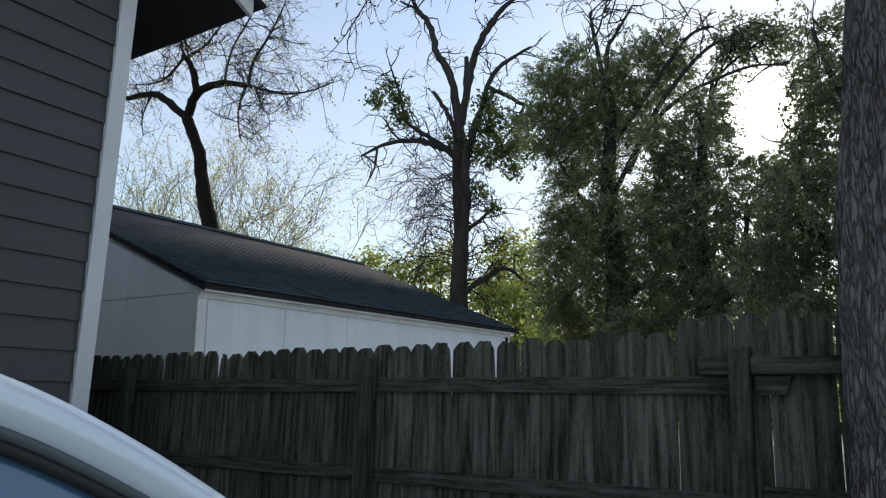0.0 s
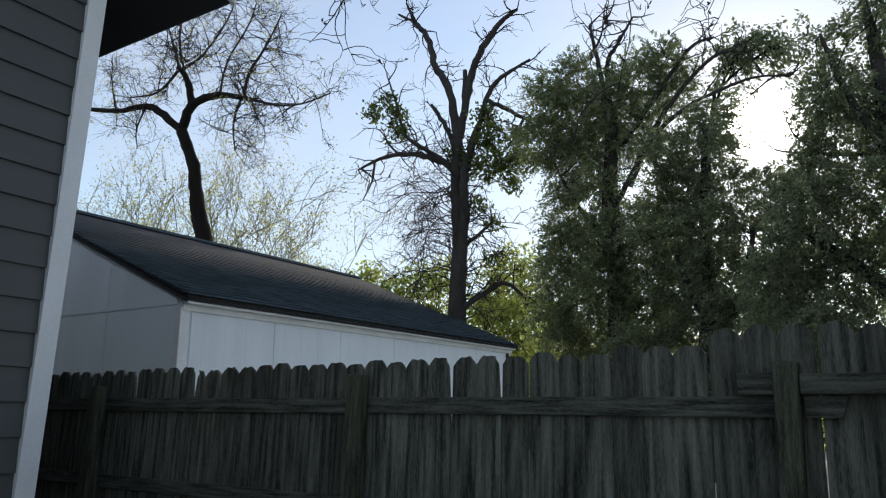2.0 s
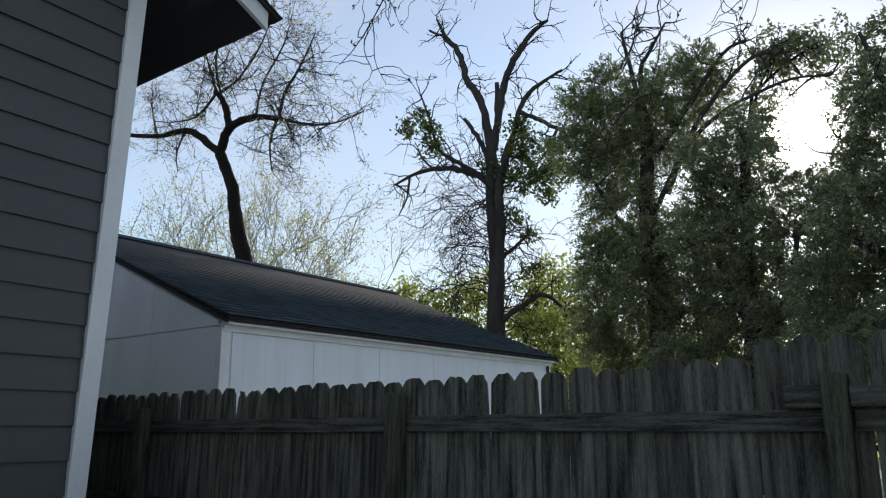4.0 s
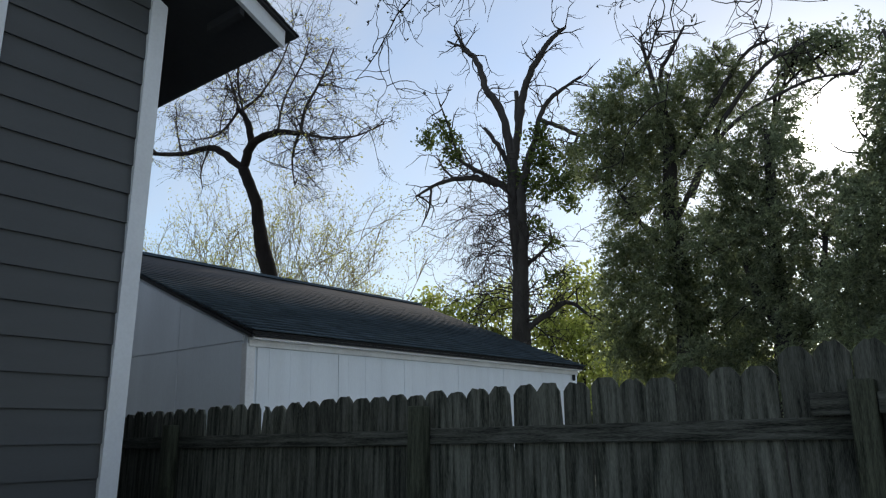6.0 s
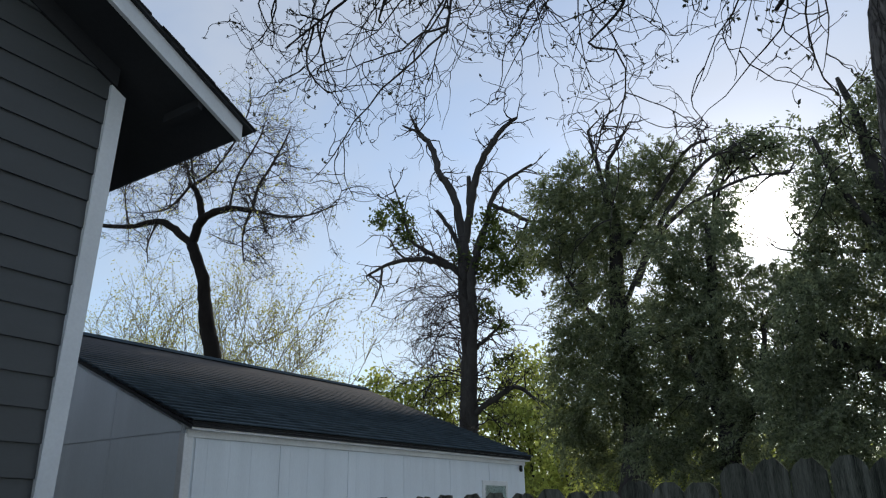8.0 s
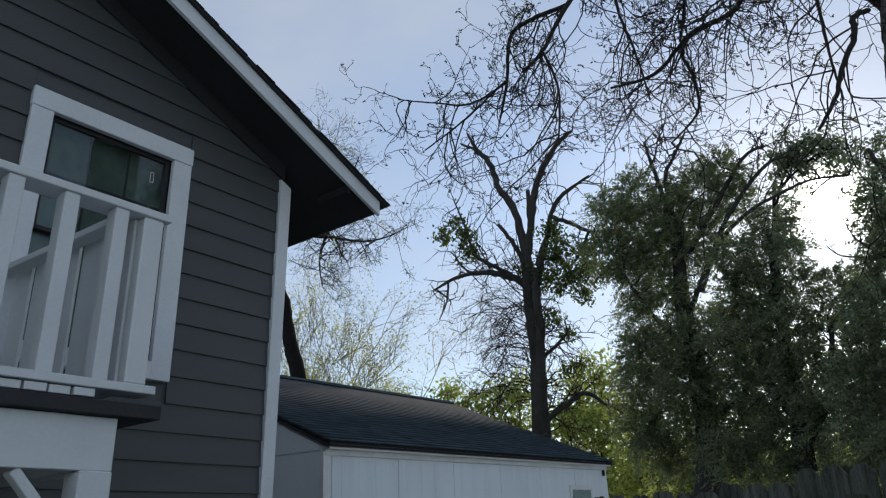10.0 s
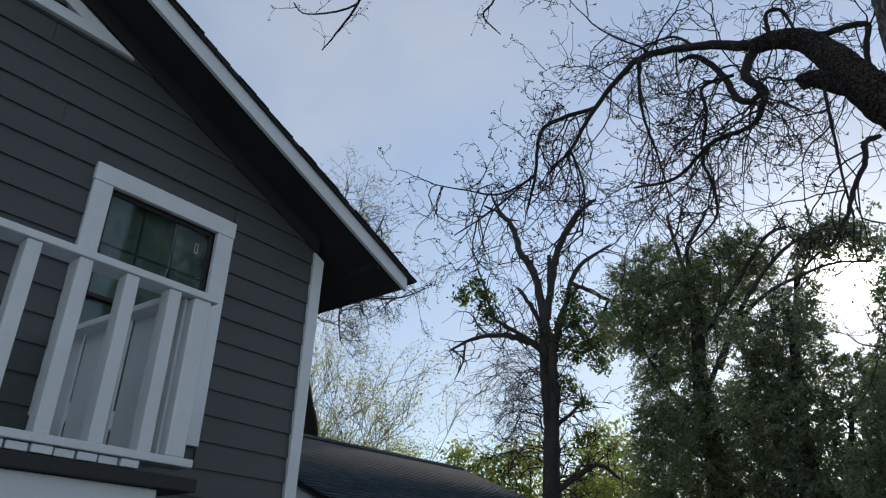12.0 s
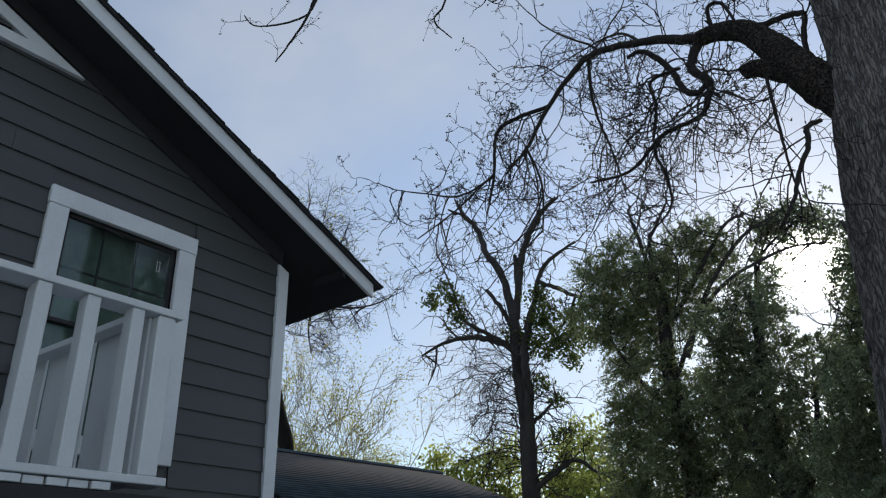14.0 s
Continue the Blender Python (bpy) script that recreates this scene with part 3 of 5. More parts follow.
# ---- the white garage beyond the fence ----
def build_garage():
    gx, gy0, gy1, rx = -6.60, 6.29, 13.83, -10.4
    slope = (4.345 - 2.685) / (rx + 6.36) * -1
    ez = 2.685
    shed = thing("garage", "white panelled garage with a dark shingle roof", "garage", (rx, gy0, 0))
    shed.rotation_euler.x = radians(0.95)  # it has settled a little
    wx2 = 2 * rx - gx
    zr = lambda x: ez - 0.06 + (abs(-6.45 - rx) - abs(x - rx)) * slope
    gable = [(wx2, 0), (gx, 0), (gx, zr(gx)), (rx, zr(rx)), (wx2, zr(wx2))]
    part("gable_wall", prism(gable, "y", gy0, gy0 + 0.12), SHED, shed)
    part("gable_wall", prism(gable, "y", gy1 - 0.12, gy1), SHED, shed)
    part("long_wall", box(gx - 0.12, gx, gy0 + 0.122, gy1 - 0.122, 0, zr(gx), 0), SHED, shed)
    part("long_wall", box(wx2, wx2 + 0.12, gy0 + 0.122, gy1 - 0.122, 0, zr(gx), 0), SHED, shed)
    # panels with grooves: long side
    rng = random.Random(11)
    y = gy0 + 0.13
    while y < gy1 - 0.1:
        w = min(1.22, gy1 - y)
        n = max(1, int(w / 0.305))
        pan = part("wall_panel", box(gx + 0.002, gx + 0.012, y, y + w - 0.008, 0.2, zr(gx) - 0.16, 0.002), SHED, shed)
        for i in range(1, n):
            part("batten", box(gx + 0.0125, gx + 0.014, y + i * w / n - 0.145, y + i * w / n + 0.145, 0.2, zr(gx) - 0.162, 0.001), SHED, pan)
        y += w
    # panels: gable side, with a level joint
    x = gx - 0.06
    while x > wx2 + 0.1:
        w = min(1.22, x - wx2)
        part("wall_panel", box(x - w + 0.007, x, gy0 - 0.012, gy0 - 0.002, 0.2, 2.585, 0.002), SHED, shed)
        za, zb = zr(x) - 0.05, zr(x - w) - 0.05
        part("wall_panel", prism([(x - w + 0.007, 2.6), (x, 2.6), (x, za), (x - w + 0.007, zb)] if (x - rx) * (x - w - rx) > 0 else [(x - w + 0.007, 2.6), (x, 2.6), (x, za), (rx, zr(rx) - 0.05), (x - w + 0.007, zb)], "y", gy0 - 0.014, gy0 - 0.003), SHED, shed)
        x -= w
    part("corner_board", box(gx - 0.07, gx + 0.02, gy0 - 0.022, gy0 - 0.0145, 0.1, zr(gx) - 0.12), SHED_TRIM, shed)
    part("corner_board", box(gx + 0.0125, gx + 0.022, gy0 - 0.022, gy0 + 0.09, 0.1, zr(gx) - 0.12), SHED_TRIM, shed)
    part("frieze_board", box(gx + 0.004, gx + 0.03, gy0, gy1, zr(gx) - 0.155, zr(gx) - 0.01), SHED_TRIM, shed)
    # roof planes, eave and rake boards
    y0, y1 = 6.235, 13.88
    for sgn in (1, -1):
        ex = rx + sgn * (-6.45 - rx)
        part("roof_deck", prism([(ex, ez - 0.03), (rx, 4.345 - 0.03), (rx, 4.345), (ex, ez)], "y", y0 + 0.01, y1 - 0.01), HOUSE_SHINGLE, shed)
        for ya, yb in ((y0 + 0.012, y0 + 0.03), (y1 - 0.03, y1 - 0.012)):
            part("rake_board", prism([(ex - sgn * 0.02, ez - 0.075), (rx, 4.345 - 0.075), (rx, 4.345 - 0.032), (ex - sgn * 0.02, ez - 0.032)], "y", ya, yb), HOUSE_SHINGLE, shed, "thin dark roof edge")
        a, b = sorted((rx + sgn * (gx - rx) + sgn * 0.032, ex - sgn * 0.03))
        part("eave_soffit", box(a, b, y0 + 0.04, y1 - 0.04, ez - 0.085, ez - 0.062, 0.003), SHED_TRIM, shed)
        a, b = sorted((ex - sgn * 0.028, ex - sgn * 0.006))
        part("eave_board", box(a, b, y0 + 0.032, y1 - 0.032, ez - 0.056, ez - 0.032, 0.002), HOUSE_SHINGLE, shed, "thin dark roof edge")
    # shingles in courses
    bm_v, bm_f = [], []
    nx, nz = slope / math.hypot(1, slope), 1 / math.hypot(1, slope)
    run = (-6.45 - rx) * math.hypot(1, slope)
    for sgn in (1, -1):
        s = -0.03
        while s < run:
            y = y0 - rng.uniform(0, 0.25)
            while y < y1:
                w = rng.uniform(0.16, 0.3)
                a, b = max(y, y0 - 0.01), min(y + w - 0.0025, y1 + 0.01)
                if b - a > 0.03:
                    lift = 0.022
                    base = len(bm_v)
                    for ss, up in ((s, lift), (s + 0.155, 0.002)):
                        for yy in (a, b):
                            for extra in (-0.006, 0.008):
                                d = ss / math.hypot(1, slope)
                                hgt = up + extra
                                bm_v.append((rx + sgn * ((-6.45 - rx) - d + nx * hgt), yy, ez + d * slope + nz * hgt))
                    q = lambda i, j, k: base + i * 4 + j * 2 + k
                    bm_f += [(q(0, 0, 1), q(0, 1, 1), q(1, 1, 1), q(1, 0, 1)), (q(0, 0, 0), q(0, 1, 0), q(0, 1, 1), q(0, 0, 1)), (q(0, 0, 0), q(0, 0, 1), q(1, 0, 1), q(1, 0, 0)), (q(0, 1, 0), q(1, 1, 0), q(1, 1, 1), q(0, 1, 1))]
                y += w
            s += 0.14
    ob = raw_part("shingles", bm_v, bm_f, SHINGLE, shed, "dark grey asphalt shingles in courses")
    ob["kind"] = "stuff"
    part("ridge_cap", prism([(rx - 0.13, 4.345 - 0.13 * slope + 0.02), (rx, 4.37), (rx + 0.13, 4.345 - 0.13 * slope + 0.02), (rx, 4.39)], "y", y0, y1), SHINGLE, shed)
    # small window at the far end of the long wall
    win = part("window", box(gx + 0.013, gx + 0.04, 12.25, 13.1, 1.35, 2.24), SHED_TRIM, shed, "small window in a pale casing")
    part("pane", box(gx + 0.041, gx + 0.047, 12.33, 13.02, 1.43, 2.16, 0), GLASS, win)
    part("wall_lamp", box(gx + 0.02, gx + 0.07, 13.6, 13.65, 2.42, 2.53, 0.012), DARK_PAINT, shed, "small dark wall lamp")


build_garage()


# ---- the fence ----
def picket_mesh(w, h, seed, cut_l=0.0, cut_r=0.0):
    """A dog-eared picket whose worn top has rounded, chipped shoulders."""
    rng = random.Random(seed)
    c = 0.04 * rng.uniform(0.8, 1.2)
    k = rng.uniform(-0.02, 0.02)
    top = [(w / 2 - 0.002, h - c * 1.15), (w / 2 - c * 0.47, h - c * 0.56), (w / 2 - c, h - rng.uniform(0, 0.006)), (k + 0.012, h - rng.uniform(0.0, 0.008)), (k, h - rng.choice((0.002, 0.004, 0.016))), (k - 0.01, h - rng.uniform(0.0, 0.008)), (-w / 2 + c, h - rng.uniform(0, 0.008)), (-w / 2 + c * 0.47, h - c * 0.56), (-w / 2 + 0.002, h - c * 1.15)]
    top = [(p - cut_r if p > 0.033 else p + cut_l if p < -0.033 else p, q) for p, q in top]
    sides = [(-w / 2, 0.04), (w / 2, 0.04), (w / 2, 1.45)]
    return mesh_of("picket", prism(sides + top + [(-w / 2, 1.45)], "y", -0.009, 0.009), FENCE)


def build_fence():
    rng = random.Random(21)
    fence = thing("fence", "weathered dark dog-eared wooden picket fence", "fence", (-2.9, 4.66, 0))
    shapes = [picket_mesh(0.143, 1.79, i) for i in range(12)]
    tall = [picket_mesh(0.137, 1.87, 20 + i) for i in range(3)]
    slim = [picket_mesh(0.115, 1.78, 40 + i) for i in range(2)]

    cut_r = [picket_mesh(0.143, 1.79, 61, 0, 0.017)]
    cut_l = [picket_mesh(0.143, 1.79, 62, 0.017, 0)]

    def run_of(x0, x1, kinds, lift=0.0, gap=0.0024, open_l=False, open_r=False):
        """Pickets that fill a stretch of the fence."""
        n = max(1, round((x1 - x0) / 0.146))
        w = (x1 - x0) / n
        for i in range(n):
            me = cut_r[0] if open_r and i == n - 1 else cut_l[0] if open_l and i == 0 else rng.choice(kinds)
            wide = 0.143 if kinds is shapes else 0.137 if kinds is tall else 0.115
            piece("picket", me, fence, (x0 + (i + 0.5) * w - 0.021, 4.69 + rng.uniform(-0.003, 0.003), rng.uniform(-0.011, 0.011) + lift), (0, radians(0.75 + rng.gauss(0, 0.09)), radians(rng.gauss(0, 0.6))), ((w - gap) / wide, 1, 1))
    run_of(-9.6, -4.99, shapes, -0.005, open_r=True)
    run_of(-4.987, -4.36, shapes, open_r=True)
    piece("picket", picket_mesh(0.108, 1.78, 63, 0.03, 0.012), fence, (-4.327, 4.69, -0.01), (0, radians(0.75), 0))
    run_of(-4.25, -3.772, slim, 0.0, 0.005)
    run_of(-3.766, -2.288, shapes, 0.0, open_r=True)
    run_of(-2.284, -1.984, shapes, 0.005, open_r=True)
    run_of(-1.980, -1.40, shapes, 0.01)
    run_of(-1.40, -0.9545, shapes, 0.03)
    run_of(-0.954, -0.1, tall, 0.015)
    run_of(0.75, 6.5, shapes, 0.0)
    post_me = mesh_of("post", box(-0.047, 0.047, -0.047, 0.047, 0, 1.72, 0.006), POST)
    for x, lean in ((-9.73, 0.5), (-7.53, 0.9), (-5.31, 0.7), (-2.855, 1.3), (-0.635, 1.4), (1.1, 0.4), (3.5, 0.6), (5.9, 0.3)):
        piece("post", post_me, fence, (x - 1.7 * math.tan(radians(lean)), 4.60, rng.uniform(-0.01, 0.01) - (0.05 if x < -5 else 0)), (radians(rng.gauss(0, 0.3)), radians(lean), 0))
    for x0, x1 in ((-9.73, -7.53), (-7.53, -5.31), (-5.31, -2.855), (-2.855, -0.635)):
        for z in (1.495, 0.955, 0.25):
            z += rng.uniform(-0.01, 0.01)
            part("rail", box(x0 + 0.01, x1 + 0.005, 4.649, 4.679, z, z + 0.088, 0.005), RAIL, fence)
    part("rail", box(-0.83, -0.685, 4.60, 4.645, 1.59, 1.68, 0.005), RAIL, fence)
    part("rail", box(-0.585, -0.15, 4.56, 4.645, 1.59, 1.672, 0.005), RAIL, fence)
    part("rail", prism([(-0.58, 1.5), (-0.45, 1.5), (-0.42, 1.585), (-0.58, 1.585)], "y", 4.62, 4.672), RAIL, fence)
    part("rail", box(-0.585, -0.15, 4.649, 4.679, 1.0, 1.088, 0.005), RAIL, fence)
    for z in (1.495, 0.955, 0.25):
        part("rail", box(0.8, 6.5, 4.649, 4.679, z, z + 0.088, 0.005), RAIL, fence)


build_fence()


# ---- the large near tree at the end of the fence ----
def build_near_tree():
    rng = random.Random(3)
    tree = thing("tree", "large bare tree with ridged grey bark and budding twigs", "tree", (0.25, 4.5, 0))
    # trunk with ridged bark
    knots = [(0.30, 4.55, -0.1, 0.62), (0.27, 4.55, 0.4, 0.50), (0.25, 4.55, 1.2, 0.45), (0.25, 4.55, 2.2, 0.43), (0.37, 4.55, 3.4, 0.40), (0.48, 4.55, 4.3, 0.38), (0.56, 4.55, 5.0, 0.34), (0.55, 4.6, 6.6, 0.33), (0.6, 4.6, 8.5, 0.24)]
    verts, faces = [], []
    around, rows = 250, 460
    for j in range(rows + 1):
        s = j / rows * (len(knots) - 1)
        i = min(int(s), len(knots) - 2)
        t = s - i
        t = t * t * (3 - 2 * t) * 0.5 + t * 0.5
        a, b = knots[i], knots[i + 1]
        cx, cy, cz, r = [a[q] + (b[q] - a[q]) * t for q in range(4)]
        for k in range(around):
            w = 2 * math.pi * k / around
            bend = 0.25 * noise.noise(Vector((math.cos(w) * 3, math.sin(w) * 3, cz * 2)))
            p = Vector((math.cos(w + bend * 0.3) * 13.0, math.sin(w + bend * 0.3) * 13.0, cz * 2.4))
            q = Vector((math.cos(w) * 16.0, math.sin(w) * 16.0, cz * 9.0))
            ridge = abs(noise.noise(p)) + 0.4 * abs(noise.noise(q))
            rr = r * (1 + 0.05 * noise.noise(Vector((math.cos(w), math.sin(w), cz * 0.6)))) - 0.042 * (1 - min(1, ridge * 1.9)) + 0.016
            verts.append((cx + rr * math.cos(w), cy + rr * math.sin(w), cz))
    for j in range(rows):
        for k in range(around):
            a, b = j * around + k, j * around + (k + 1) % around
            faces.append((a, b, b + around, a + around))
    raw_part("trunk", verts, faces, NEAR_BARK, tree, smooth=True)
    big = Wood()
    big.limb([(0.5, 4.5, 4.3, 0.2), (0.16, 4.5, 4.68, 0.145), (0.01, 4.4, 4.93, 0.122), (-0.12, 4.4, 5.2, 0.1), (-0.24, 4.4, 5.38, 0.084), (-0.42, 4.4, 5.48, 0.07), (-0.58, 4.4, 5.49, 0.058)], rng, 20, 10, 0.05, 0.025)
    big.limb([(-0.04, 4.42, 4.9, 0.09), (-0.22, 4.4, 5.03, 0.065), (-0.33, 4.4, 5.02, 0.05)], rng, 12, 4, 0.08)
    big.limb([(0.6, 4.5, 5.6, 0.2), (0.1, 4.2, 6.8, 0.15), (-1.2, 3.8, 7.8, 0.1), (-2.6, 3.5, 8.3, 0.06), (-3.7, 3.4, 8.2, 0.03)], rng, 10, 6, 0.1)
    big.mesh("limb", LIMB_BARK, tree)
    wood = Wood(0.003)
    limbs = [
        [(-0.55, 4.4, 5.5, 0.058), (-0.96, 4.3, 5.63, 0.043), (-1.38, 4.2, 5.65, 0.034), (-1.73, 4.1, 5.28, 0.026), (-1.93, 4.0, 4.89, 0.02), (-2.06, 3.9, 4.71, 0.012)],
        [(-0.57, 4.4, 5.47, 0.055), (-0.66, 4.4, 5.27, 0.048), (-0.54, 4.3, 5.02, 0.04), (-0.57, 4.3, 4.88, 0.032), (-0.69, 4.4, 4.82, 0.025), (-0.98, 4.4, 4.79, 0.023), (-1.27, 4.4, 4.6, 0.018), (-1.61, 4.4, 4.63, 0.012)],
        [(-1.16, 4.5, 5.72, 0.02), (-1.01, 4.5, 5.69, 0.03), (-0.84, 4.5, 5.42, 0.036), (-0.76, 4.4, 5.13, 0.036), (-0.65, 4.3, 4.96, 0.031), (-0.56, 4.35, 5.04, 0.028)],
        [(-0.98, 4.4, 4.79, 0.018), (-1.06, 4.4, 4.67, 0.018), (-1.01, 4.4, 4.43, 0.016), (-1.03, 4.4, 4.18, 0.012), (-1.24, 4.4, 4.02, 0.007)],
        [(-0.74, 4.4, 5.31, 0.019), (-0.98, 4.4, 5.31, 0.019), (-0.98, 4.4, 5.07, 0.017), (-1.06, 4.4, 4.77, 0.013)],
        [(-0.42, 4.5, 5.52, 0.044), (-0.14, 4.6, 5.52, 0.034), (0.14, 4.6, 5.47, 0.029), (0.1, 4.6, 5.23, 0.028), (0.08, 4.6, 4.85, 0.027)],
        [(-0.17, 4.3, 4.87, 0.017), (-0.18, 4.3, 4.55, 0.016), (-0.19, 4.3, 4.16, 0.011), (-0.18, 4.3, 3.87, 0.007)],
        [(0.06, 4.3, 4.38, 0.02), (-0.02, 4.2, 4.3, 0.024), (-0.04, 4.2, 4.18, 0.024), (-0.14, 4.2, 4.01, 0.02), (-0.21, 4.2, 3.84, 0.018), (-0.33, 4.2, 3.68, 0.012)],
        [(-0.44, 4.35, 5.44, 0.023), (-0.42, 4.3, 5.65, 0.019), (-0.32, 4.3, 5.63, 0.018), (-0.26, 4.3, 5.4, 0.013)],
        [(-1.73, 4.1, 5.27, 0.024), (-2.09, 4.1, 5.3, 0.024), (-2.26, 4.1, 5.22, 0.022), (-2.32, 4.1, 4.83, 0.017), (-2.42, 4.1, 4.49, 0.008)],
        [(-2.3, 4.05, 4.8, 0.014), (-2.6, 4.0, 4.72, 0.012), (-2.96, 4.0, 4.88, 0.009), (-3.35, 4.0, 5.08, 0.006)],
        [(-2.3, 4.05, 4.82, 0.013), (-2.59, 3.9, 4.53, 0.010), (-2.99, 3.9, 4.41, 0.007)],
        [(-1.38, 4.2, 5.63, 0.022), (-1.42, 4.25, 5.2, 0.016), (-1.35, 4.3, 4.75, 0.011), (-1.3, 4.3, 4.35, 0.007)],
        [(-1.93, 4.0, 4.89, 0.015), (-1.86, 4.05, 4.55, 0.012), (-1.9, 4.05, 4.15, 0.008)],
        [(-0.96, 4.3, 5.62, 0.02), (-1.2, 4.5, 6.0, 0.014), (-1.6, 4.6, 6.1, 0.009), (-2.0, 4.5, 5.95, 0.005)],
    ]
    shoots = [12, 13, 6, 7, 5, 5, 4, 4, 7, 6, 4, 4, 6, 5, 8]
    for knots_, count in zip(limbs, shoots):
        pts, radii = wood.limb([(a, b, c, r * 0.74) for a, b, c, r in knots_], rng, 9, 8, 0.22, 0.05)
        for c in range(count):
            i = rng.randrange(len(pts) // 5, len(pts))
            d = Vector((rng.gauss(-0.2, 0.6), rng.gauss(0, 0.5), rng.gauss(0.15, 0.8)))
            wood.sprout(pts[i], d, rng.uniform(0.4, 1.05) * (0.55 if pts[i].x < -2 else 1.0), max(0.0055, radii[i] * 0.34), 2, rng, 0.0, 0.9, 4, 0.27, 0.52, 4, 9)
    # shoots that hang down from the low limbs
    for knots_, count in zip(limbs, [7, 8, 3, 5, 4, 3, 4, 3, 3, 7, 5, 5, 6, 6, 4]):
        for c in range(count):
            a, b = rng.choice(list(zip(knots_, knots_[1:])))
            p = Vector(a[:3]).lerp(Vector(b[:3]), rng.random())
            wood.sprout(p, Vector((rng.gauss(-0.2, 0.4), rng.gauss(0, 0.4), -0.9)), rng.uniform(0.55, 1.35) * (0.75 if p.x < -2 else 1.0), 0.0065, 2, rng, 0.02, 0.85, 3, 0.26, 0.5, 4, 10)
    # shoots that hang from the limb above
    for knots_ in ([(-3.7, 3.4, 8.2, 0.028), (-3.72, 3.4, 7.63, 0.02), (-3.91, 3.4, 7.12, 0.014), (-4.2, 3.4, 6.87, 0.010), (-4.39, 3.4, 6.75, 0.006)], [(-3.75, 3.4, 7.5, 0.014), (-3.94, 3.4, 7.11, 0.011), (-4.72, 3.4, 7.43, 0.009), (-5.01, 3.4, 7.77, 0.006)], [(-2.2, 3.6, 8.1, 0.02), (-2.25, 3.6, 6.9, 0.013), (-2.37, 3.6, 6.41, 0.009), (-2.49, 3.6, 6.29, 0.008), (-2.31, 3.6, 5.98, 0.004)], [(-1.2, 3.8, 7.7, 0.02), (-1.5, 3.7, 6.8, 0.012), (-1.85, 3.7, 6.25, 0.007), (-2.0, 3.7, 6.3, 0.004)]):
        pts, radii = wood.limb(knots_, rng, 6, 5, 0.3)
        for c in range(3):
            i = rng.randrange(len(pts) // 2, len(pts))
            wood.sprout(pts[i], Vector((rng.gauss(-0.3, 0.7), rng.gauss(0, 0.4), rng.gauss(-0.1, 0.5))), rng.uniform(0.15, 0.35), 0.005, 1, rng, 0.0, 0.8, 3, 0.22, 0.6, 4, 5)
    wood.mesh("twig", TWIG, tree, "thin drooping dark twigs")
    tips = [p for p, d in wood.tips if rng.random() < 0.6]
    v, f = leaves_at([tuple(p) for p in tips], 4, 0.0135, 0.005, 8, 2.3, -0.4)
    leaf_part("bud", v, f, BUD, tree, "small dark opening leaf buds")


build_near_tree()


def twiggy(wood, knots, rng, sides, count, length, r, level, droop, kids=4, bias=(0, 0, 0.2), spread=0.8, crook=0.22, start=0.2):
    pts, radii = wood.limb(knots, rng, sides, 5, 0.18)
    for c in range(count):
        i = rng.randrange(int(len(pts) * start), len(pts))
        d = Vector((rng.gauss(bias[0], 0.7), rng.gauss(bias[1], 0.7), rng.gauss(bias[2], 0.6)))
        wood.sprout(pts[i], d, length * rng.uniform(0.6, 1.3), min(r, radii[i] * 0.6), level, rng, droop, spread, kids, crook, 0.6, 4, 5)


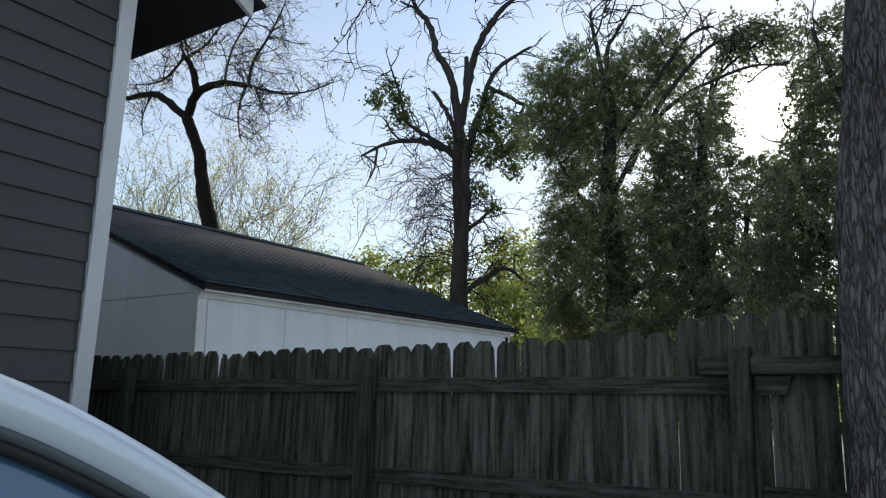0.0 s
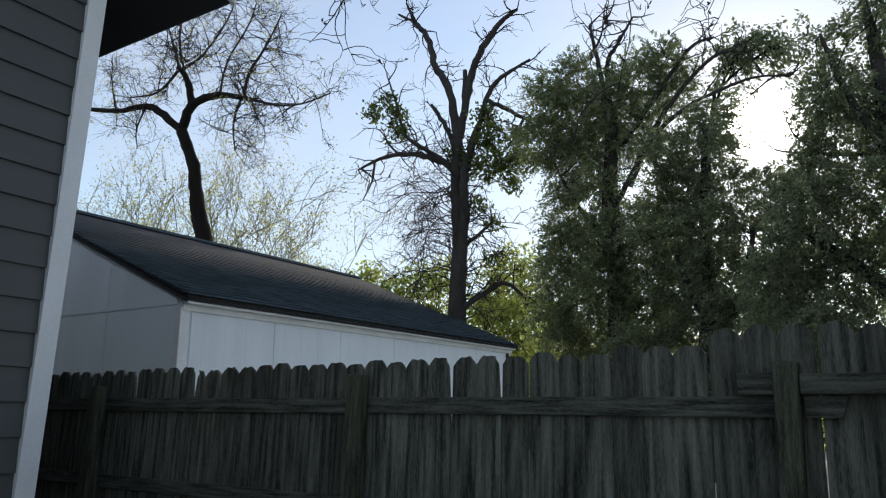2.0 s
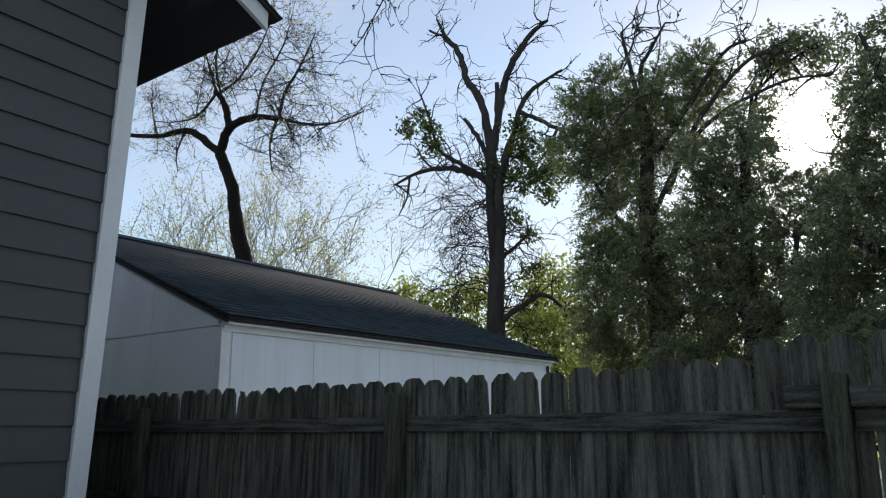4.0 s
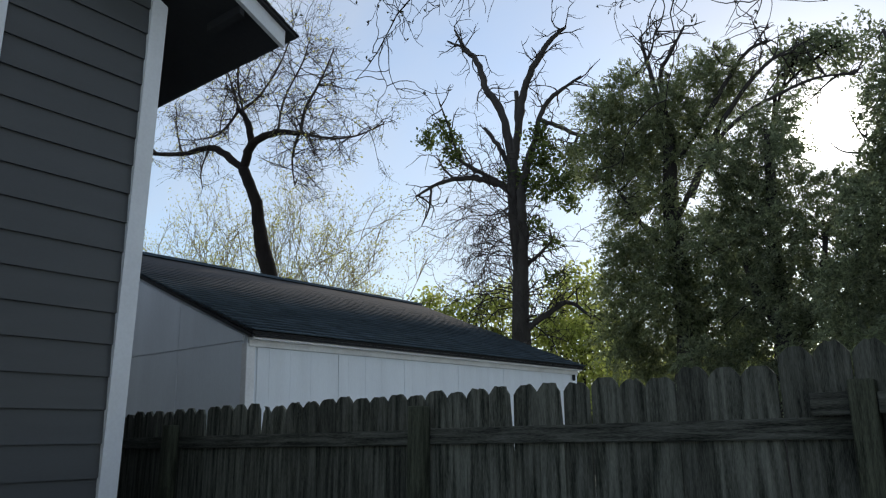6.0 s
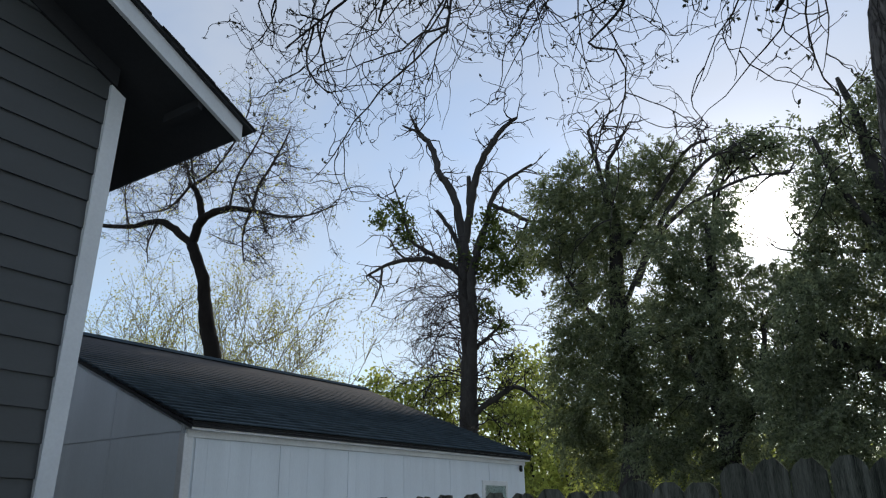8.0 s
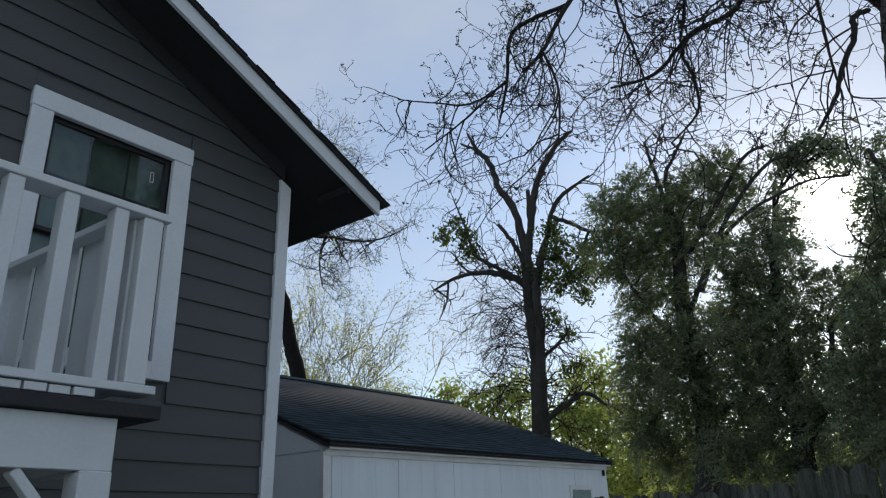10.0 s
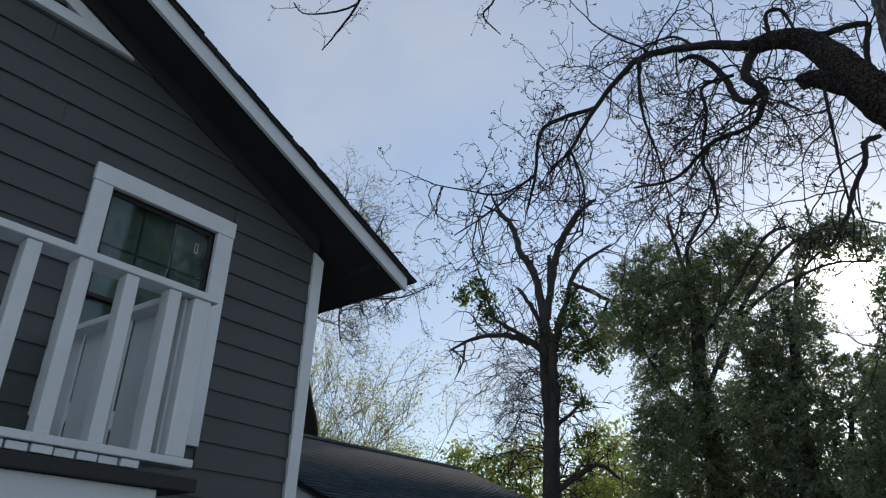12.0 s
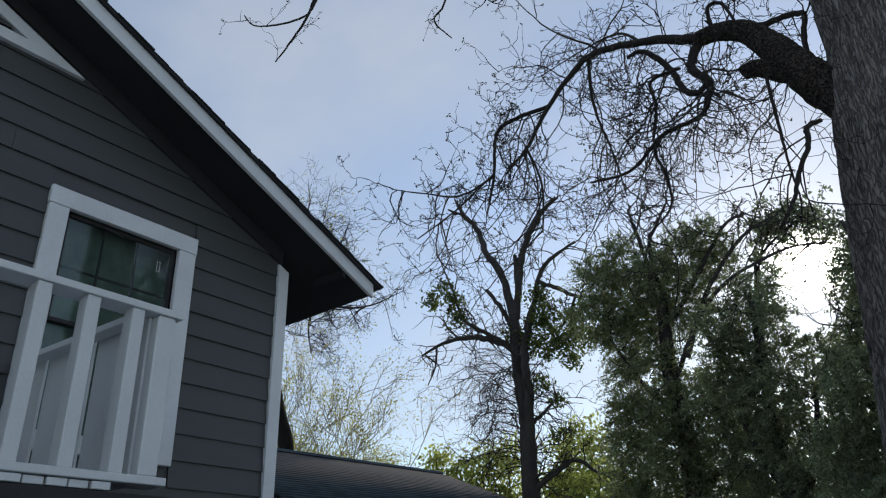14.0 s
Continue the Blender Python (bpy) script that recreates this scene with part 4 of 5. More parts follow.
# ---- the bare tree with the bent trunk, behind the garage ----
def build_bent_tree():
    rng = random.Random(7)
    tree = thing("tree", "bare tree with a bent trunk and fine twigs", "tree", (-19.4, 17, 0))
    trunk, fine = Wood(), Wood(0.0058)
    trunk.limb([(-19.3, 17, -0.1, 0.36), (-19.4, 17, 3.5, 0.31), (-19.61, 17, 6.66, 0.278), (-20.04, 17, 7.91, 0.25), (-20.38, 17, 8.98, 0.23), (-20.69, 17, 10.08, 0.21), (-21.49, 17, 11.43, 0.19)], rng, 12, 6, 0.07)
    trunk.limb([(-20.0, 17, 7.5, 0.1), (-20.25, 16.95, 7.85, 0.09), (-20.3, 16.9, 8.05, 0.06)], rng, 8, 3)
    trunk.limb([(-21.45, 17, 11.38, 0.154), (-22.84, 17, 12.42, 0.138), (-23.77, 17, 12.87, 0.119), (-25.64, 17, 13.1, 0.1), (-28.16, 17, 13.8, 0.07)], rng, 9, 5)
    trunk.limb([(-21.45, 17, 11.37, 0.176), (-21.25, 17, 12.04, 0.17), (-20.78, 17, 12.38, 0.153), (-19.65, 17, 12.36, 0.12), (-18.37, 17, 11.99, 0.08)], rng, 9, 5)
    trunk.limb([(-21.08, 17, 12.22, 0.132), (-21.23, 17, 12.93, 0.13), (-21.57, 17, 13.59, 0.11), (-22.05, 17, 14.05, 0.08)], rng, 9, 5)
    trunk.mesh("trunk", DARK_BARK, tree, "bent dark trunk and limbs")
    for knots, count in (
        ([(-18.37, 17, 11.99, 0.06), (-18.12, 17, 12.88, 0.055), (-17.36, 17, 13.72, 0.04), (-16.76, 17, 14.71, 0.02)], 16),
        ([(-18.37, 17, 11.99, 0.06), (-16.91, 17, 11.38, 0.045), (-15.62, 17, 11.11, 0.03), (-14.43, 17, 11.2, 0.015)], 14),
        ([(-18.45, 17, 11.95, 0.06), (-18.74, 17, 11.14, 0.04), (-18.55, 17, 10.07, 0.02)], 14),
        ([(-18.9, 17, 12.15, 0.05), (-17.6, 16.6, 11.6, 0.035), (-16.9, 16.4, 10.6, 0.02)], 12),
        ([(-19.6, 17, 12.3, 0.05), (-19.3, 17, 13.6, 0.04), (-18.6, 17.2, 14.9, 0.03), (-18.2, 17.2, 16.0, 0.015)], 16),
        ([(-22.0, 17, 14.0, 0.065), (-22.56, 17, 15.28, 0.045), (-23.5, 17, 17.05, 0.022)], 16),
        ([(-21.8, 17, 13.9, 0.065), (-20.63, 17, 14.24, 0.045), (-19.51, 17, 15.27, 0.03), (-18.9, 17, 16.6, 0.015)], 18),
        ([(-21.94, 17, 13.95, 0.065), (-23.14, 17, 13.3, 0.045), (-24.96, 17, 13.52, 0.02)], 12),
        ([(-21.6, 17, 13.6, 0.055), (-21.6, 16.6, 15.0, 0.04), (-21.0, 16.4, 17.0, 0.02)], 16),
        ([(-25.64, 17, 13.1, 0.05), (-26.2, 17, 14.4, 0.03), (-26.4, 17, 15.6, 0.015)], 12),
        ([(-23.77, 17, 12.87, 0.04), (-24.2, 17, 12.0, 0.03), (-24.0, 17, 11.2, 0.015)], 8),
        ([(-27.5, 17, 13.6, 0.05), (-29, 17, 14.6, 0.03), (-30.5, 17, 15.0, 0.015)], 8)):
        twiggy(fine, knots, rng, 5, int(count * 1.5), 1.3, 0.022, 2, 0.015, 4, (0.05, 0, 0.15))
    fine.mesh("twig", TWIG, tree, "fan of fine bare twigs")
    some = [tuple(p) for p, d in fine.tips if rng.random() < 0.22]
    v, f = leaves_at(some, 3, 0.06, 0.05, 5)
    leaf_part("crown", v, f, LEAF_PALE, tree, "sparse opening buds")


build_bent_tree()


# ---- the tall half-bare tree ----
def build_tall_tree():
    rng = random.Random(13)
    tree = thing("tree", "tall half-bare tree with dead limbs and leafy clumps", "tree", (-15.3, 26, 0))
    trunk, fine = Wood(), Wood(0.0058)
    trunk.limb([(-15.4, 26, -0.1, 0.5), (-15.3, 26, 3.94, 0.39), (-15.2, 26, 6.18, 0.36), (-15.13, 26, 8.26, 0.3), (-15.22, 26, 9.95, 0.29), (-15.26, 26, 11.93, 0.27), (-15.29, 26, 13.21, 0.23)], rng, 14, 6, 0.07)
    spans = [
        ([(-15.25, 26, 12.7, 0.25), (-15.66, 26, 15.12, 0.225), (-16.45, 26, 16.55, 0.2), (-16.91, 26, 18.08, 0.17), (-17.61, 26, 19.07, 0.12), (-18.14, 26, 20.21, 0.06)], 8),
        ([(-15.15, 26, 12.9, 0.22), (-14.86, 26, 14.66, 0.22), (-14.63, 26, 15.77, 0.199), (-14.06, 26, 16.8, 0.175), (-13.16, 26, 17.79, 0.14), (-12.41, 26, 18.13, 0.07)], 8),
        ([(-14.97, 26, 14.6, 0.172), (-14.94, 26, 15.99, 0.12)], 0),
        ([(-17.61, 26, 19.07, 0.1), (-18.59, 26, 19.8, 0.05)], 1),
        ([(-14.75, 26, 12.3, 0.167), (-14.1, 26, 13.7, 0.144), (-13.76, 26, 14.63, 0.13), (-13.16, 26, 15.24, 0.11), (-11.86, 26, 15.69, 0.05)], 6),
        ([(-13.9, 26, 14.36, 0.121), (-12.99, 26, 13.81, 0.118), (-12.11, 26, 13.18, 0.093), (-11.14, 26, 12.88, 0.06)], 5),
        ([(-12.19, 26, 13.2, 0.07), (-12.56, 26, 12.48, 0.069), (-13.03, 26, 11.98, 0.04)], 3),
        ([(-15.28, 26, 11.44, 0.214), (-16.15, 26, 12.11, 0.195), (-17.48, 26, 12.64, 0.15), (-19.04, 26, 12.82, 0.12), (-20.6, 26, 12.5, 0.05)], 9),
        ([(-19.68, 26, 12.68, 0.07), (-19.81, 26, 11.75, 0.05), (-20.28, 26, 10.97, 0.03)], 3),
        ([(-18.3, 26, 12.75, 0.07), (-18.9, 26, 13.4, 0.05), (-19.2, 26, 13.9, 0.03)], 2),
        ([(-16.01, 26, 12.09, 0.121), (-17.18, 26, 12.97, 0.12), (-18.05, 26, 13.69, 0.1), (-18.51, 26, 15.16, 0.07), (-19.05, 26, 16.57, 0.04)], 8),
        ([(-15.3, 26, 12.3, 0.169), (-15.86, 26, 13.6, 0.14), (-16.66, 26, 14.79, 0.09)], 3),
        ([(-15.0, 26, 5.69, 0.17), (-13.78, 26, 6.28, 0.133), (-13.03, 26, 6.54, 0.11), (-12.21, 26, 5.92, 0.06)], 7),
        ([(-15.0, 26, 8.2, 0.13), (-14.26, 26, 8.62, 0.091), (-13.6, 26, 9.11, 0.045)], 5),
    ]
    spans.append(([(-15.1, 25.9, 6.9, 0.3), (-14.75, 25.7, 8.9, 0.27), (-14.75, 25.7, 11.0, 0.25), (-14.55, 25.8, 12.1, 0.22), (-14.2, 26, 13.3, 0.19)], 5))
    for knots, count in spans:
        pts, radii = trunk.limb([(a, b, c, r * 0.8) for a, b, c, r in knots], rng, 8, 6, 0.28)
        for c in range(count * 2):
            i = rng.randrange(len(pts) // 4, len(pts))
            fine.sprout(pts[i], Vector((rng.gauss(0, 0.8), rng.gauss(0, 0.6), rng.gauss(0.2, 0.6))), rng.uniform(0.7, 1.6), 0.035, 1, rng, 0.0, 0.8, 3, 0.25, 0.55, 4, 5)
    trunk.mesh("trunk", BARK, tree, "dark furrowed trunk with dead limbs")
    # the thicket of drooping twigs round the lower trunk
    for c in range(44):
        z = rng.uniform(5.6, 11.2)
        way = Vector((rng.gauss(-0.8, 0.35), rng.gauss(0, 0.5), rng.gauss(0.75, 0.3)))
        fine.sprout((-15.2, 26, z), way, rng.uniform(2.6, 4.3), 0.032, 2, rng, 0.1, 0.75, 5, 0.26, 0.5, 4, 9)
    for c in range(16):
        fine.sprout((-15.0, 26, rng.uniform(5.0, 10)), Vector((0.8, rng.gauss(0, 0.4), rng.gauss(0.4, 0.3))), rng.uniform(1.4, 2.8), 0.035, 2, rng, 0.06, 0.8, 5, 0.28, 0.5, 4, 7)
    fine.mesh("twig", TWIG, tree, "thicket of thin bare twigs")
    clumps = [(-19.75, 26, 15.18, 0.481), (-18.59, 26, 14.63, 0.573), (-18.26, 26, 13.6, 0.461), (-18.94, 26, 15.69, 0.371), (-14.05, 26, 13.81, 0.528), (-13.67, 26, 12.6, 0.823), (-13.17, 26, 11.28, 0.874), (-14.21, 26, 11.49, 0.515), (-14.2, 26, 9.9, 0.4), (-13.5, 26, 8.9, 0.32), (-12.16, 26, 11.56, 0.5), (-15.3, 26, 12.32, 0.529), (-13.7, 26, 7.6, 0.25), (-12.3, 26, 12.3, 0.5), (-11.6, 26, 11.3, 0.42), (-12.6, 26, 10.5, 0.42)]
    v, f = leaves_at(clump_points(clumps, 70, 4, 0.1), 20, 0.115, 0.16, 6, 2.0)
    leaf_part("crown", v, f, LEAF_MID, tree, "clumps of small green leaves")


build_tall_tree()


# ---- the dense evergreen tree ----
def build_dense_tree():
    rng = random.Random(17)
    tree = thing("tree", "dense dark green tree with dead branches above its crown", "tree", (-7.6, 23, 0))
    trunk = Wood(0.009)
    limbs = (
        [(-7.9, 22.5, -0.1, 0.62), (-7.75, 22.5, 2.0, 0.5), (-7.45, 22.5, 3.6, 0.42), (-7.4, 22.5, 5.6, 0.36), (-7.5, 22.4, 7.7, 0.33), (-7.4, 22.3, 9.2, 0.26), (-7.25, 22.2, 10.4, 0.19)],
        [(-7.36, 22.2, 8.86, 0.16), (-7.51, 22.2, 11.77, 0.13), (-7.74, 22.2, 13.26, 0.1), (-7.89, 22.2, 14.15, 0.06)],
        [(-7.74, 22.2, 13.2, 0.07), (-7.5, 22.2, 13.7, 0.05), (-7.4, 22.2, 14.1, 0.03)],
        [(-7.2, 22.2, 10.32, 0.15), (-7.34, 22.2, 12.51, 0.12), (-6.98, 22.2, 13.2, 0.09), (-6.43, 22.2, 14.01, 0.05)],
        [(-7.0, 22.2, 9.7, 0.145), (-5.77, 22.2, 11.23, 0.12), (-4.78, 22.2, 12.42, 0.09), (-4.11, 22.2, 12.62, 0.06)],
        [(-6.8, 22.2, 8.38, 0.157), (-5.9, 22.2, 10.15, 0.13), (-4.92, 22.2, 11.34, 0.105), (-4.2, 22.2, 11.93, 0.09), (-3.71, 22.2, 12.1, 0.07)],
        [(-7.19, 22.2, 7.92, 0.14), (-6.13, 22.2, 9.66, 0.13), (-5.03, 22.2, 10.54, 0.1), (-3.87, 22.2, 10.91, 0.08), (-2.95, 22.2, 11.05, 0.06), (-2.12, 22.2, 10.86, 0.04)],
        [(-7.4, 22.4, 6.5, 0.14), (-8.5, 22.4, 8.0, 0.1), (-9.3, 22.3, 9.6, 0.06)],
        [(-7.4, 22.4, 4.4, 0.14), (-6.2, 22.2, 5.0, 0.1), (-5.2, 22.0, 5.9, 0.05)])
    for k, knots in enumerate(limbs):
        pts, radii = trunk.limb([(a, b, c, r * (0.85 if k == 0 else 0.62)) for a, b, c, r in knots], rng, 10, 6, 0.06 if k == 0 else 0.18, 0.03)
        for c in range(4 if k == 0 else 8):
            i = rng.randrange(len(pts) // 2, len(pts))
            trunk.sprout(pts[i], Vector((rng.gauss(0.1, 0.8), rng.gauss(0, 0.6), rng.gauss(0.4, 0.5))), rng.uniform(0.6, 1.5), 0.03, 1, rng, 0.0, 0.8, 3, 0.28, 0.55, 4, 5)
    trunk.mesh("trunk", BARK, tree, "dark trunk with dead upper branches")
    upper = [(-9.6, 22.5, 12.1, 0.7), (-8.26, 21.8, 12.15, 0.75), (-9.02, 23.1, 11.31, 1.2), (-9.8, 22.2, 10.41, 0.76), (-9.18, 22.9, 9.67, 0.89), (-8.0, 22.5, 10.05, 0.96), (-7.23, 21.8, 11.14, 0.8), (-6.67, 23.1, 12.25, 0.99), (-5.57, 22.2, 12.21, 0.71), (-5.46, 22.9, 11.4, 0.66), (-6.69, 22.5, 10.28, 1.05), (-7.68, 21.8, 8.55, 0.6)]
    lower = [(-8.81, 23.1, 8.27, 0.9), (-9.01, 22.2, 7.0, 0.65), (-9.52, 22.9, 6.0, 0.7), (-8.54, 22.5, 6.43, 0.95), (-7.51, 21.8, 5.24, 0.95), (-8.78, 23.1, 4.77, 0.97), (-9.34, 22.2, 4.48, 0.65), (-6.5, 22.9, 5.68, 1.19), (-6.7, 22.5, 4.33, 0.89), (-7.34, 21.8, 6.81, 0.75), (-9.43, 23.1, 3.78, 0.7), (-8.0, 23.3, 3.4, 0.8), (-6.9, 23.2, 7.4, 0.8)]
    v, f = sprays(upper, 235, 9, 36, 0.75, 0.115, 0.45, 0.45, 0.32)
    w, e = sprays(lower, 275, 10, 36, 0.75, 0.115, 0.3, 0.5, 0.32)
    v, f = np.concatenate([v, w]), np.concatenate([f, e + len(v)])
    leaf_part("crown", v, f, LEAF_DARK, tree, "dense feathery dark green leaves")


build_dense_tree()


# ---- the leafy tree just beside the low sun ----
def build_sunward_tree():
    rng = random.Random(18)
    tree = thing("tree", "rounded dark green tree before the low sun", "tree", (-4.3, 20.5, 0))
    trunk = Wood(0.008)
    for knots in ([(-4.5, 20.5, -0.1, 0.3), (-4.4, 20.5, 3.0, 0.25), (-4.3, 20.5, 6.0, 0.18), (-4.1, 20.4, 9.2, 0.07)], [(-4.4, 20.5, 3.2, 0.14), (-3.5, 20.3, 4.6, 0.1), (-3.1, 20.3, 6.2, 0.05)], [(-4.4, 20.5, 4.0, 0.13), (-5.0, 20.6, 5.4, 0.1), (-5.1, 20.5, 7.6, 0.05)]):
        pts, radii = trunk.limb(knots, rng, 9, 6, 0.2)
        for c in range(7):
            i = rng.randrange(len(pts) // 3, len(pts))
            trunk.sprout(pts[i], Vector((rng.gauss(0, 0.8), rng.gauss(0, 0.6), rng.gauss(0.4, 0.5))), rng.uniform(0.6, 1.4), 0.025, 1, rng, 0.0, 0.8, 3, 0.28, 0.55, 4, 5)
    trunk.mesh("trunk", BARK, tree)
    lobes = [(-3.94, 20.5, 9.42, 0.58), (-3.66, 19.8, 8.47, 0.42), (-4.49, 21.1, 8.73, 0.86), (-4.84, 20.2, 7.44, 0.84), (-3.74, 20.9, 7.5, 0.6), (-5.32, 20.5, 6.67, 0.9), (-4.21, 19.8, 6.17, 0.86), (-5.1, 21.1, 5.22, 1.06), (-3.84, 20.2, 4.91, 0.83), (-4.66, 20.9, 3.97, 0.86), (-3.17, 20.5, 6.2, 0.65), (-3.39, 19.8, 3.99, 0.79), (-5.03, 19.8, 8.46, 0.55), (-2.87, 21.1, 4.92, 0.84), (-6.3, 20.2, 3.36, 0.6), (-5.46, 20.9, 3.19, 0.72), (-2.4, 20.6, 3.6, 0.8), (-2.0, 20.8, 5.9, 0.6), (-4.2, 20.6, 2.6, 0.9), (-2.9, 20.4, 2.4, 0.8), (-2.75, 20.4, 7.3, 0.4), (-2.2, 20.6, 6.9, 0.5)]
    v, f = sprays(lobes, 300, 31, 34, 0.55, 0.092, 0.3, 0.4, 0.44)
    leaf_part("crown", v, f, LEAF_BROAD, tree, "dark green leaves with sky sparkling through")


build_sunward_tree()


# ---- loose leafy tops over the sun ----
def build_wispy_tree():
    rng = random.Random(20)
    tree = thing("tree", "slender tree with loose leafy upper twigs", "tree", (-5.2, 24, 0))
    wood = Wood(0.007)
    wood.limb([(-5.2, 24, -0.1, 0.22), (-5.1, 24, 5.0, 0.17), (-4.9, 24, 9.0, 0.1), (-4.4, 24, 12.0, 0.05)], rng, 8, 5, 0.2)
    for knots in ([(-4.7, 24, 10.6, 0.06), (-4.2, 24, 11.9, 0.045), (-3.7, 24, 12.7, 0.03), (-3.3, 24, 13.2, 0.02)], [(-4.5, 24, 11.6, 0.05), (-3.6, 24, 12.3, 0.035), (-2.7, 24, 12.7, 0.02)]):
        pts, radii = wood.limb(knots, rng, 6, 6, 0.3)
        for c in range(14):
            i = rng.randrange(len(pts) // 4, len(pts))
            wood.sprout(pts[i], Vector((rng.gauss(0.1, 0.7), rng.gauss(0, 0.6), rng.gauss(0.3, 0.5))), rng.uniform(0.5, 1.1), 0.022, 1, rng, 0.02, 0.8, 4, 0.25, 0.6, 4, 5)
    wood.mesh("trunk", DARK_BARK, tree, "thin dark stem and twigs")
    v, f = leaves_at([tuple(p) for p, d in wood.tips], 26, 0.1, 0.12, 33, 2.0, 0.4)
    leaf_part("crown", v, f, LEAF_BROAD, tree, "loose tufts of small leaves")


build_wispy_tree()


# ---- the broad-leaved tree beside the near trunk ----
def build_right_trees():
    rng = random.Random(19)
    tree = thing("tree", "broad dark green tree with small glossy leaves", "tree", (0.2, 16, 0))
    trunk = Wood(0.005)
    for knots in ([(0.3, 16, -0.1, 0.35), (0.2, 16, 3, 0.28), (0.0, 16, 6, 0.2), (-0.1, 15.8, 8.5, 0.1), (-0.3, 15.8, 9.8, 0.04)], [(0.15, 16, 3.2, 0.16), (-1.0, 16, 4.4, 0.11), (-1.9, 16, 5.2, 0.05)], [(0.0, 16, 6, 0.1), (-0.6, 15.4, 7.2, 0.06), (-0.9, 15, 8.3, 0.03)], [(0.1, 16, 4.5, 0.12), (0.9, 16, 5.6, 0.08), (1.3, 16, 7, 0.04)], [(-0.2, 16, 6.2, 0.06), (-1.2, 16, 6.4, 0.03), (-1.9, 16, 6.6, 0.014), (-2.15, 16, 6.9, 0.008)], [(-1.2, 16, 6.4, 0.025), (-1.6, 16, 6.9, 0.014), (-1.75, 16, 7.5, 0.008)]):
        pts, radii = trunk.limb(knots, rng, 8, 5, 0.15)
        for c in range(7):
            i = rng.randrange(len(pts) // 3, len(pts))
            trunk.sprout(pts[i], Vector((rng.gauss(-0.1, 0.8), rng.gauss(0, 0.6), rng.gauss(0.2, 0.5))), rng.uniform(0.4, 1.0), min(0.018, radii[i] * 0.7), 1, rng, 0.0, 0.8, 3, 0.28, 0.55, 4, 5)
    trunk.mesh("trunk", BARK, tree)
    lobes = [(-0.87, 15.8, 8.44, 0.38), (-0.84, 15.1, 7.33, 0.44), (-1.25, 16.4, 7.86, 0.2), (-0.9, 15.5, 6.65, 0.44), (-1.2, 16.2, 6.1, 0.35), (-1.86, 15.8, 5.5, 0.41), (-1.33, 15.1, 5.16, 0.55), (-1.9, 16.4, 4.75, 0.49), (-2.17, 15.5, 4.07, 0.45), (-1.66, 16.2, 4.01, 0.62), (-2.09, 15.8, 3.2, 0.6), (-1.45, 15.1, 2.98, 0.55), (-0.21, 16.4, 7.42, 0.83), (-0.41, 15.5, 5.46, 0.89), (-0.71, 16.2, 4.07, 0.9), (-1.0, 15.8, 2.72, 0.74), (0.2, 15.8, 8.8, 0.7), (0.6, 16, 6.6, 1.0), (0.8, 16, 4.6, 1.2), (2.2, 16, 5.6, 1.4), (-1.12, 15.8, 7.2, 0.28), (-1.2, 15.8, 6.5, 0.26), (-1.5, 15.9, 6.2, 0.3)]
    v, f = sprays(lobes, 470, 14, 24, 0.38, 0.076, 0.15, 0.35, 0.52)
    leaf_part("crown", v, f, LEAF_BROAD, tree, "small dark green leaves with sky sparkling through")


build_right_trees()


# ---- the sunlit young green behind the garage ----
def build_green_thicket():
    rng = random.Random(23)
    spots = [(-23.04, 30, 8.3, 0.93), (-21.58, 30, 7.6, 0.848), (-21.6, 32, 8.0, 1.183), (-20.67, 33, 8.5, 1.346), (-16.7, 31, 6.19, 1.201), (-14.74, 30, 5.43, 1.261), (-14.28, 32, 6.39, 1.195), (-17.67, 34, 8.66, 1.175), (-18.81, 33, 5.43, 1.15), (-15.87, 33, 8.88, 1.124), (-12.25, 28, 4.39, 0.916), (-10.6, 30, 4.2, 1.2), (-3.4, 27, 4.0, 1.3), (-5.5, 28, 3.6, 1.2), (-8.3, 28, 4.0, 1.0), (-6.9, 27, 3.3, 1.0), (-4.4, 26, 3.0, 0.9), (-9.6, 27, 3.4, 0.9), (-7.6, 29, 5.2, 0.8)]
    for i, (x, y, z, r) in enumerate(spots):
        tree = thing("shrub_tree", "small tree with sunlit yellow-green spring leaves", "tree", (x, y, 0), "young trees behind the garage")
        w = Wood()
        w.limb([(x + 0.4, y, -0.1, 0.1), (x + 0.2, y, z * 0.5, 0.07), (x, y, z, 0.03)], rng, 6, 4, 0.2)
        for c in range(12):
            w.sprout((x + rng.uniform(-0.2, 0.3), y, z * rng.uniform(0.4, 0.9)), Vector((rng.gauss(0, 0.7), rng.gauss(0, 0.7), 0.7)), r * 1.5, 0.02, 1, rng, 0.0, 0.7, 4, 0.2, 0.6, 4, 4)
        w.mesh("trunk", BARK, tree)
        low = (x, y, z - r * 1.5, r * 1.2)
        v, f = leaves_at(clump_points([(x, y, z, r), low], 60, 30 + i, 0.05), 9, 0.17, 0.22, 50 + i)
        leaf_part("crown", v, f, LEAF_YOUNG, tree)


build_green_thicket()


